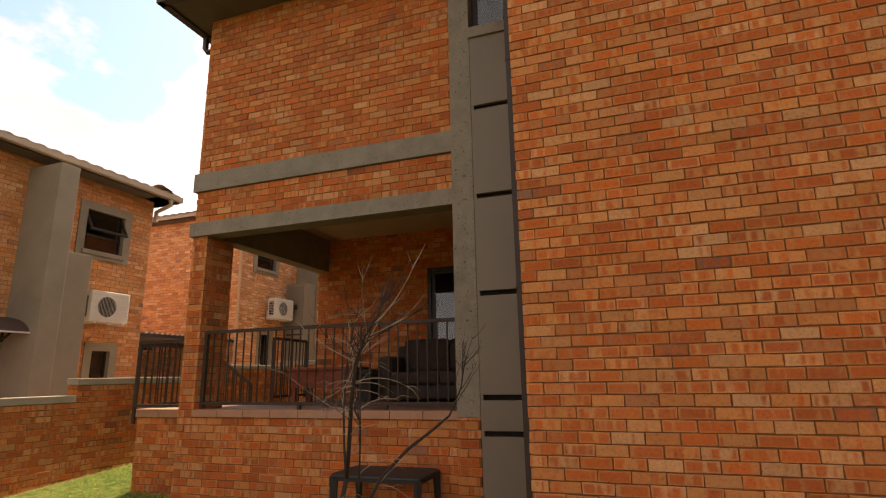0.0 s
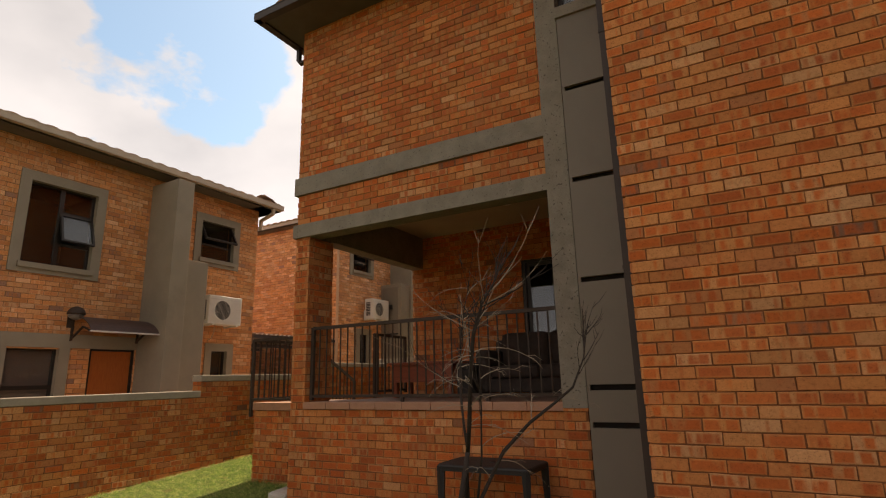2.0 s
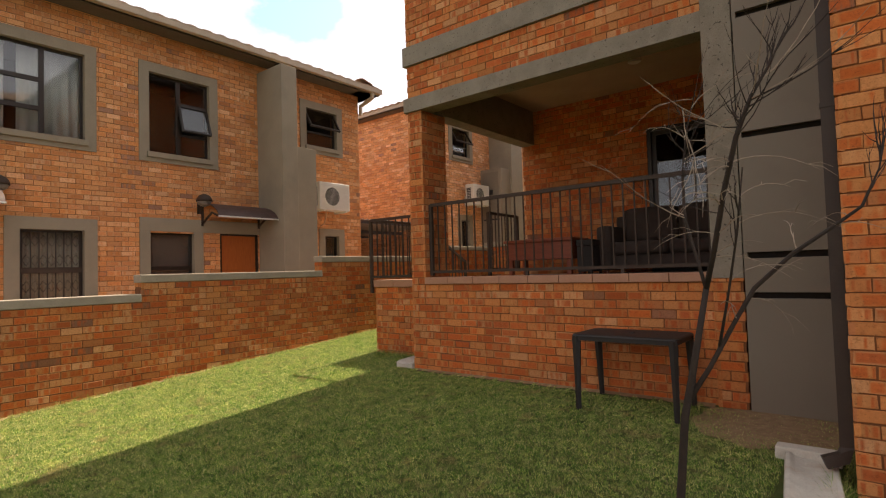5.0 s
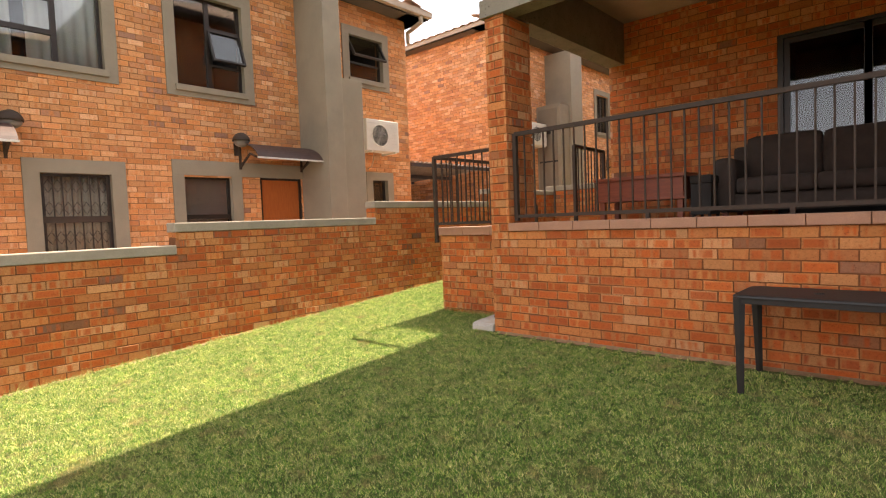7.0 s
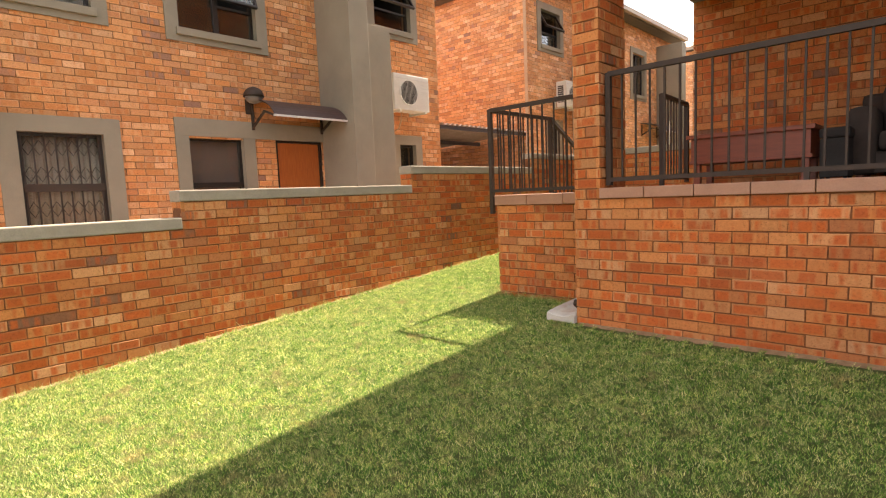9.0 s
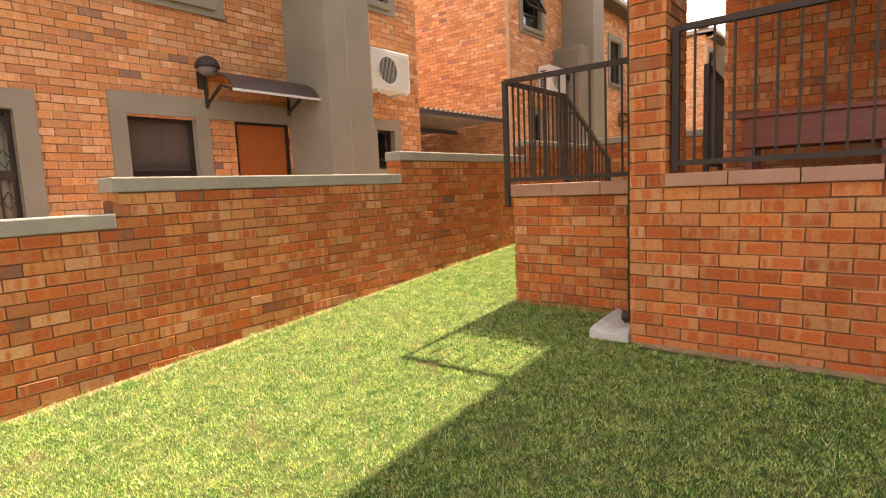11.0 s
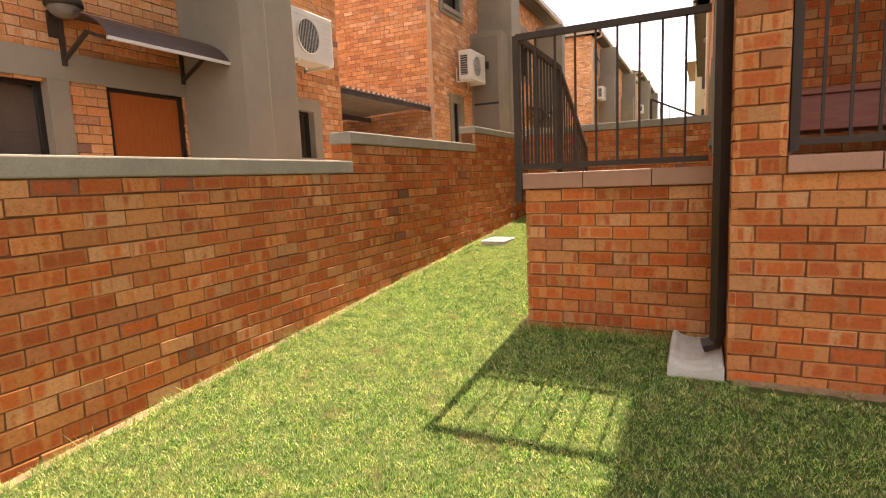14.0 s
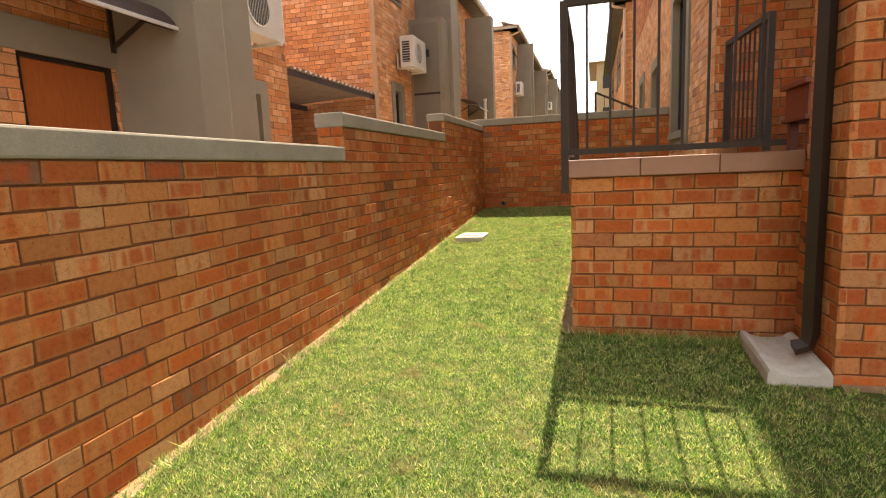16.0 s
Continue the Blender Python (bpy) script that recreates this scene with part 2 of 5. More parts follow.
def grass_material(name, ground=False):
    m, n, l, b = nodes(name)
    p = place_vec(n)
    big, mid = noise_tex(n, l, p, 0.8, 5, 0.6), noise_tex(n, l, p, 9.0, 5, 0.7)
    sep = n.new("ShaderNodeSeparateXYZ")
    l.new(p, sep.inputs[0])
    tone = calc(n, l, "ADD", calc(n, l, "MULTIPLY", big, 0.25), calc(n, l, "MULTIPLY", mid, 0.75))
    if ground:
        r = ramp(n, [(0.35, (0.045, 0.07, 0.014)), (0.52, (0.075, 0.092, 0.022)), (0.66, (0.14, 0.12, 0.045))])
        l.new(tone, r.inputs["Fac"])
        col = r.outputs["Color"]
        bumped(n, l, b, noise_tex(n, l, p, 60, 5), 0.8, 0.02)
    else:
        rnd = n.new("ShaderNodeNewGeometry").outputs["Random Per Island"]
        green = ramp(n, [(0.0, (0.032, 0.098, 0.016)), (0.30, (0.108, 0.255, 0.038)), (0.60, (0.285, 0.445, 0.085)), (0.83, (0.66, 0.67, 0.23)), (1.0, (0.88, 0.77, 0.42))])
        l.new(rnd, green.inputs["Fac"])
        dry = ramp(n, [(0.44, (0, 0, 0)), (0.66, (1, 1, 1))])
        l.new(tone, dry.inputs["Fac"])
        col = mixer(n, l, calc(n, l, "MULTIPLY", dry.outputs["Color"], 0.42), green.outputs["Color"], (0.46, 0.39, 0.17))
        bare = ramp(n, [(0.57, (0, 0, 0)), (0.66, (1, 1, 1))])
        l.new(noise_tex(n, l, p, 3.4, 5, 0.7), bare.inputs["Fac"])
        col = mixer(n, l, calc(n, l, "MULTIPLY", bare.outputs["Color"], 0.65), col, (0.38, 0.27, 0.13))
        clump = ramp(n, [(0.36, (0.66, 0.71, 0.68)), (0.50, (1.0, 1.0, 1.0)), (0.64, (1.28, 1.24, 1.24))])
        l.new(noise_tex(n, l, p, 75.0, 4, 0.7), clump.inputs["Fac"])
        col = mixer(n, l, 1.0, col, clump.outputs["Color"], "MULTIPLY")
        patch = ramp(n, [(0.36, (0.72, 0.78, 0.75)), (0.50, (1.0, 1.0, 1.0)), (0.64, (1.28, 1.2, 1.16))])
        l.new(noise_tex(n, l, p, 8.0, 4, 0.65), patch.inputs["Fac"])
        col = mixer(n, l, 1.0, col, patch.outputs["Color"], "MULTIPLY")
    l.new(col, b.inputs["Base Color"])
    b.inputs["Roughness"].default_value = 0.75 if not ground else 0.95
    b.inputs["Specular IOR Level"].default_value = 0.25
    if not ground:
        tr, mx = n.new("ShaderNodeBsdfTranslucent"), n.new("ShaderNodeMixShader")
        l.new(col, tr.inputs["Color"])
        mx.inputs["Fac"].default_value = 0.3
        l.new(b.outputs["BSDF"], mx.inputs[1])
        l.new(tr.outputs["BSDF"], mx.inputs[2])
        l.new(mx.outputs["Shader"], n["Material Output"].inputs["Surface"])
    return m


M_BRICK = brick_material("brick", RED_BRICK, RED_KISS, 0.88)
M_BUFF = brick_material("buff_brick", BUFF_BRICK, BUFF_KISS, 0.7)
M_LIFTED = brick_material("light_lifted_brick", LIFTED_BRICK, BUFF_KISS, 0.5)
M_MORTAR = surface("mortar", (0.235, 0.088, 0.030), (0.15, 0.055, 0.018), 8, 220, 0.95, bump=0.6)
M_MORTAR_BUFF = surface("buff_mortar", (0.28, 0.138, 0.061), (0.19, 0.087, 0.036), 8, 220, 0.95, bump=0.6)
M_PLASTER = surface("painted_plaster", (0.268, 0.228, 0.168), (0.232, 0.196, 0.143), 2.2, 260, 0.8, stain=(0.185, 0.16, 0.12), stain_scale=0.9)
M_CONCRETE = surface("concrete_band", (0.255, 0.225, 0.175), (0.20, 0.172, 0.13), 5, 90, 0.85, bump=0.7, dist=0.004, stain=(0.13, 0.11, 0.085), stain_scale=2.6, pores=38)
M_PANEL = surface("duct_panel", (0.185, 0.155, 0.115), (0.17, 0.142, 0.104), 1.3, 200, 0.6, bump=0.1, stain=(0.15, 0.122, 0.09), stain_scale=1.4)
M_COPING = surface("plaster_coping", (0.33, 0.285, 0.225), (0.25, 0.215, 0.165), 7, 110, 0.9, bump=0.25, dist=0.003, stain=(0.16, 0.145, 0.11), stain_scale=3.5)
M_TILE = surface("terracotta_cap", (0.40, 0.205, 0.125), (0.345, 0.172, 0.102), 5, 150, 0.6, stain=(0.26, 0.13, 0.08), stain_scale=3)
M_STEEL = surface("painted_steel", (0.046, 0.026, 0.015), (0.031, 0.018, 0.011), 12, 180, 0.72, bump=0.15)
M_ALU = surface("dark_aluminium", (0.032, 0.023, 0.018), (0.022, 0.016, 0.013), 9, 200, 0.4, 0.3, bump=0.08)
M_PIPE = surface("brown_gutter", (0.042, 0.027, 0.018), (0.030, 0.019, 0.013), 4, 120, 0.6, bump=0.12)
M_PIPE_PALE = surface("pale_gutter", (0.44, 0.355, 0.265), (0.37, 0.295, 0.215), 3, 120, 0.5, bump=0.12)
M_PIPE_CREAM = surface("cream_downpipe", (0.55, 0.36, 0.22), (0.47, 0.30, 0.18), 3, 120, 0.5, bump=0.12)
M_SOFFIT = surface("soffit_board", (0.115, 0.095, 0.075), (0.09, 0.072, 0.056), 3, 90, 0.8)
M_CEIL = surface("patio_ceiling", (0.46, 0.37, 0.27), (0.41, 0.325, 0.235), 2, 160, 0.9)
M_ROOF = surface("roof_tile", (0.38, 0.255, 0.18), (0.29, 0.19, 0.13), 7, 90, 0.85, bump=0.6)
M_WHITE = surface("white_enamel", (0.70, 0.68, 0.62), (0.62, 0.60, 0.54), 3, 160, 0.45, bump=0.05, stain=(0.48, 0.45, 0.39), stain_scale=3)
M_BLACK = surface("black_plastic", (0.020, 0.017, 0.0155), (0.013, 0.0115, 0.0105), 8, 300, 0.6, bump=0.25)
# near-black: paints the shade of unlit rooms and duct slots; also the stool's black
M_DARK = surface("near_black", (0.030, 0.025, 0.021), (0.018, 0.015, 0.013), 2, 40, 0.9)
M_CURTAIN = surface("net_curtain", (0.68, 0.66, 0.62), (0.54, 0.52, 0.49), 2, 180, 0.9)
M_FABRIC = surface("sofa_fabric", (0.055, 0.038, 0.030), (0.038, 0.027, 0.021), 9, 320, 0.95, bump=0.5)
M_DOOR = wood_material("varnished_door", (0.28, 0.070, 0.013), (0.39, 0.108, 0.022), (6, 6, 0.6))
M_CHEST = wood_material("mahogany", (0.17, 0.034, 0.012), (0.26, 0.062, 0.022), (0.6, 6, 6))
M_FLOOR = surface("patio_tile", (0.20, 0.115, 0.08), (0.16, 0.09, 0.06), 4, 120, 0.5)
M_SPLASH = surface("precast_concrete", (0.62, 0.58, 0.50), (0.50, 0.46, 0.39), 9, 130, 0.9, bump=0.7, dist=0.004, stain=(0.45, 0.30, 0.19), stain_scale=4)
M_BARK = surface("bark", (0.034, 0.021, 0.014), (0.020, 0.013, 0.009), 30, 160, 0.9, bump=0.9, dist=0.004)
M_TWIG = surface("dry_twig", (0.34, 0.27, 0.20), (0.20, 0.15, 0.11), 30, 200, 0.85, bump=0.5)
M_RUST = surface("rusty_sheet", (0.085, 0.045, 0.035), (0.055, 0.032, 0.026), 12, 90, 0.6, bump=0.2)
M_SHEET = surface("zinc_sheet", (0.64, 0.62, 0.58), (0.54, 0.52, 0.48), 5, 80, 0.6, 0.1, bump=0.15)
# stained sheet, darkened to paint in the shade under the carport roof
M_SHADED_SHEET = surface("weathered_shaded_sheet", (0.36, 0.30, 0.25), (0.26, 0.21, 0.17), 4, 80, 0.6, bump=0.15, stain=(0.15, 0.10, 0.075), stain_scale=2.0)
M_FASCIA = surface("blue_grey_steel", (0.075, 0.07, 0.085), (0.055, 0.05, 0.062), 6, 120, 0.6)
M_YELLOW = surface("ochre_plaster", (0.50, 0.36, 0.20), (0.44, 0.31, 0.17), 1, 30, 0.9)
# pale colour of the added, unseen paving that reflects sun onto the facades
M_BOUNCE = surface("bounce_paving", (0.52, 0.41, 0.31), (0.43, 0.34, 0.255), 3, 60, 0.9, bump=0.6)
M_GLASS = glass_material("window_glass")
M_GRASS = grass_material("lawn_blades")
M_GROUND = grass_material("lawn_soil", True)
M_BLIND = surface("brown_blind", (0.25, 0.17, 0.135), (0.215, 0.147, 0.115), 3, 140, 0.9)
M_NET = surface("dim_net", (0.70, 0.58, 0.45), (0.54, 0.44, 0.34), 3, 160, 0.95)
M_BOWL = surface("frosted_bowl", (0.17, 0.155, 0.145), (0.13, 0.12, 0.11), 5, 120, 0.35)
M_SOIL = surface("bare_soil", (0.33, 0.215, 0.115), (0.21, 0.125, 0.063), 14, 90, 0.95, bump=0.8, dist=0.01)


# ---------------------------------------------------------------- mesh helpers
def ground_z(y):
    y = min(max(y, -12.0), 75.0)
    return -0.124 + 0.0695 * (y - 5.67)


def thing(name, at, label, category, group="", kind=""):
    e = new(name)
    e.location = at
    e.empty_display_size = 0.2
    return tagged(e, label, category, group, kind)


def attach(ob, parent):
    if parent is not None:
        ob.parent = parent
        if parent.data is None:
            ob.matrix_parent_inverse = Matrix.Translation(parent.location).inverted()


def part(name, bm, material, parent=None, label="", smooth=False):
    me = bpy.data.meshes.new(name)
    bm.normal_update()
    bm.to_mesh(me)
    bm.free()
    me.materials.append(material)
    if smooth:
        for f in me.polygons:
            f.use_smooth = True
    ob = new(name, me)
    attach(ob, parent)
    if label:
        ob["label"] = label
    return ob


def box(bm, x0, x1, y0, y1, z0, z1, bevel=0.0):
    x0, x1 = sorted((x0, x1))
    y0, y1 = sorted((y0, y1))
    z0, z1 = sorted((z0, z1))
    v = [bm.verts.new((x, y, z)) for x in (x0, x1) for y in (y0, y1) for z in (z0, z1)]
    fs = [bm.faces.new([v[i] for i in q]) for q in ((0, 1, 3, 2), (4, 6, 7, 5), (0, 4, 5, 1), (2, 3, 7, 6), (0, 2, 6, 4), (1, 5, 7, 3))]
    if bevel:
        bmesh.ops.bevel(bm, geom=list({e for f in fs for e in f.edges}), offset=bevel, segments=2, affect="EDGES", profile=0.6)
    return bm


def block(name, dims, material, parent=None, label="", bevel=0.0):
    return part(name, box(bmesh.new(), *dims, bevel), material, parent, label)


def tube(bm, pts, radii, sides=6):
    pts = [Vector(p) for p in pts]
    if not hasattr(radii, "__len__"):
        radii = [radii] * len(pts)
    rings, side = [], None
    for i, p in enumerate(pts):
        d = (pts[min(i + 1, len(pts) - 1)] - pts[max(i - 1, 0)]).normalized()
        a = d.orthogonal().normalized() if side is None else (side - d * side.dot(d)).normalized()
        side, c = a, d.cross(a)
        rings.append([bm.verts.new(p + (a * math.cos(2 * math.pi * k / sides) + c * math.sin(2 * math.pi * k / sides)) * radii[i]) for k in range(sides)])
    for r, s in zip(rings, rings[1:]):
        for k in range(sides):
            bm.faces.new((r[k], r[(k + 1) % sides], s[(k + 1) % sides], s[k]))
    bm.faces.new(rings[0][::-1])
    bm.faces.new(rings[-1])
    return bm


def square_pipe(bm, pts, w):
    return tube(bm, pts, w * 0.7071, 4)


def core(name, o, u, n, width, height, holes, thick, material, parent):
    """A wall slab of that thickness behind the face at o, with openings cut right through."""
    us = sorted({0.0, width, *[min(max(h[i], 0), width) for h in holes for i in (0, 1)]})
    vs = sorted({0.0, height, *[min(max(h[i], 0), height) for h in holes for i in (2, 3)]})
    bm = bmesh.new()
    o, u, n = Vector(o), Vector(u), Vector(n)
    for a, b in zip(us, us[1:]):
        lo = None
        for c, d in [*zip(vs, vs[1:]), (height, height)]:
            solid = d > c and not any(h[0] < (a + b) / 2 < h[1] and h[2] < (c + d) / 2 < h[3] for h in holes)
            if solid and lo is None:
                lo = c
            if not solid and lo is not None:
                p, q = o + u * a + n * -thick, o + u * b
                box(bm, p.x, q.x, p.y, q.y, o.z + lo, o.z + c)
                lo = None
    return part(name, bm, material, parent)


PITCH, COURSE, JOINT = 0.239, 0.0905, 0.0090
BRICK_FACES = np.array([(0, 1, 5, 4), (1, 2, 6, 5), (2, 3, 7, 6), (3, 0, 4, 7), (4, 5, 9, 8), (5, 6, 10, 9), (6, 7, 11, 10), (7, 4, 8, 11), (8, 9, 10, 11)])


def brick_verts(l, h, proud, rng=None):
    """Corners of bricks of lengths l and heights h, in their own u, depth and v."""
    k = len(l)
    z, out = np.zeros(k), []
    for ring, (depth, inset) in enumerate(((-0.035, 0.0), (-0.0032, 0.0003), (0.0, 0.0030))):
        for cu, cv in ((0, 0), (1, 0), (1, 1), (0, 1)):
            uu = np.where(cu, l - inset, z + inset)
            vv = np.where(cv, h - inset, z + inset)
            if rng is not None and ring:
                uu, vv = uu + rng.normal(0, 0.0021, k), vv + rng.normal(0, 0.0021, k)
            out.append(np.stack([uu, z + depth + (proud if ring else 0), vv], 1))
    return np.stack(out, 1)


def brick_mesh(name, corners, l, h, o, u, n, material=None):
    """One mesh of many bricks; the map gives each brick its own 0..1 square."""
    k = len(corners)
    u, n = np.array(u, float), np.array(n, float)
    flat = corners.reshape(-1, 3)
    off = np.repeat(o, 12, 0)
    co = off + flat[:, :1] * u + flat[:, 1:2] * n + flat[:, 2:] * np.array((0, 0, 1.0))
    flip = np.cross(u, (0, 0, 1.0)) @ n < 0
    q = BRICK_FACES[:, ::-1] if flip else BRICK_FACES
    faces = (q[None] + (np.arange(k) * 12)[:, None, None]).reshape(-1, 4)
    me = bpy.data.meshes.new(name)
    me.from_pydata(co.tolist(), [], faces.tolist())
    uv = np.stack([flat[:, 0] / np.repeat(l, 12), flat[:, 2] / np.repeat(h, 12)], 1)[faces.reshape(-1)]
    me.uv_layers.new(name="UVMap").data.foreach_set("uv", uv.astype(np.float32).ravel())
    me.materials.append(material or M_BRICK)
    return me


UNIT = {}


def unit_brick(l, h, variant, flip, material=None):
    key = (round(l, 4), round(h, 4), variant, flip, material)
    if key not in UNIT:
        rng = np.random.default_rng(variant + 5)
        a = np.array([l]), np.array([h])
        UNIT[key] = brick_mesh("brick", brick_verts(*a, np.zeros(1), rng), *a, np.zeros((1, 3)), (1, 0, 0), (0, 1 if flip else -1, 0), material)
    return UNIT[key]


def brickwork(parent, o, u, n, width, height, holes=(), singles=0, centre=(0, 0), shift=0.0, seed=1, course=0.0905, pitch=0.239, material=None, odd=0, tooth=None):
    """Stretcher bond on the face that starts at o and runs along u; n points out of the wall.
    tooth: up to which height, at the start and at the end, the bond runs on into the next stretch of wall."""
    rng = np.random.default_rng(seed)
    o, u, n = np.array(o, float), np.array(u, float), np.array(n, float)
    rows = []
    for r in range(int(height / course) + 2):
        v0, v1 = r * course, min(r * course + course - JOINT, height)
        if v1 - v0 < 0.02:
            continue
        half = pitch / 2
        into = [0.0, 0.0]
        if tooth is not None:
            flip0 = (r + odd) % 2
            flip1 = (flip0 + round(width / half)) % 2
            into = [half if flip0 and v1 < tooth[0] + 0.01 else 0.0, half if flip1 and v1 < tooth[1] + 0.01 else 0.0]
        free = [(into[0], width + into[1])]
        for h in holes:
            if min(v1, h[3]) - max(v0, h[2]) > 0.3 * (v1 - v0):
                free = [s for a, b in free for s in ((a, min(b, h[0])), (max(a, h[1]), b)) if s[1] - s[0] > 0.02]
        start = shift - ((r + odd) % 2) * half - pitch
        for j in range(int(width / pitch) + 4):
            for a, b in free:
                lo, hi = max(a, start + j * pitch), min(b, start + j * pitch + pitch - JOINT)
                if hi - lo > 0.025:
                    rows.append((lo, hi - lo, v0, v1 - v0))
    rows = np.array(rows)
    rows[:, 2] += rng.normal(0, 0.0012, len(rows))
    proud = rng.normal(0, 0.0018, len(rows))
    full = (abs(rows[:, 1] - (pitch - JOINT)) < 1e-4) & (abs(rows[:, 3] - (course - JOINT)) < 1e-4)
    order = np.argsort(np.where(full, (rows[:, 0] - centre[0]) ** 2 + (rows[:, 2] - centre[1]) ** 2, 1e9))
    pick = np.zeros(len(rows), bool)
    pick[order[:singles]] = True
    pick &= full
    rest = ~pick
    if rest.any():
        s = rows[rest]
        base = o + s[:, :1] * u + s[:, 2:3] * np.array((0, 0, 1.0))
        ob = new("bricks", brick_mesh("bricks", brick_verts(s[:, 1], s[:, 3], proud[rest], rng), s[:, 1], s[:, 3], base, u, n, material))
        attach(ob, parent)
        tagged(ob, kind="stuff")
    flip = bool(np.cross((1, 0, 0), (0, 0, 1.0)) @ np.array((0, 1, 0)) > 0) != bool(np.cross(u, (0, 0, 1.0)) @ n > 0)
    m = Matrix(((u[0], -n[0], 0), (u[1], -n[1], 0), (0, 0, 1))) if np.cross(u, (0, 0, 1.0)) @ n > 0 else Matrix(((u[0], n[0], 0), (u[1], n[1], 0), (0, 0, 1)))
    outward = not np.cross(u, (0, 0, 1.0)) @ n > 0
    for i in np.flatnonzero(pick):
        lo, _, v0, _ = rows[i]
        ob = new("brick", unit_brick(pitch - JOINT, course - JOINT, int(rng.integers(8)), outward, material))
        at = o + lo * u + v0 * np.array((0, 0, 1.0)) + n * proud[i]
        ob.matrix_basis = Matrix.Translation(at) @ m.to_4x4()
        attach(ob, parent)


X, Y = (1, 0, 0), (0, 1, 0)
NX, NY = (-1, 0, 0), (0, -1, 0)
RECESS = 0.0085


def brick_wall(name, parent, o, u, n, width, height, holes=(), thick=0.22, cut=0.022, **kw):
    """Mortar core with openings, faced with bricks."""
    # the core stops short of the corners, where the bricks close it
    back = Vector(o) - Vector(n) * RECESS + Vector(u) * cut
    w = core(name, back, u, n, width - 2 * cut, height, [(h[0] - cut, h[1] - cut, h[2], h[3]) for h in holes], thick, M_MORTAR_BUFF if kw.get("material") in (M_BUFF, M_LIFTED) else M_MORTAR, parent)
    brickwork(w, o, u, n, width, height, holes, **kw)
    return w


def face_box(bm, o, u, n, u0, u1, v0, v1, d0, d1, bevel=0.0):
    o, u, n = Vector(o), Vector(u), Vector(n)
    p, q = o + u * u0 + n * d0, o + u * u1 + n * d1
    return box(bm, p.x, q.x, p.y, q.y, o.z + v0, o.z + v1, bevel)


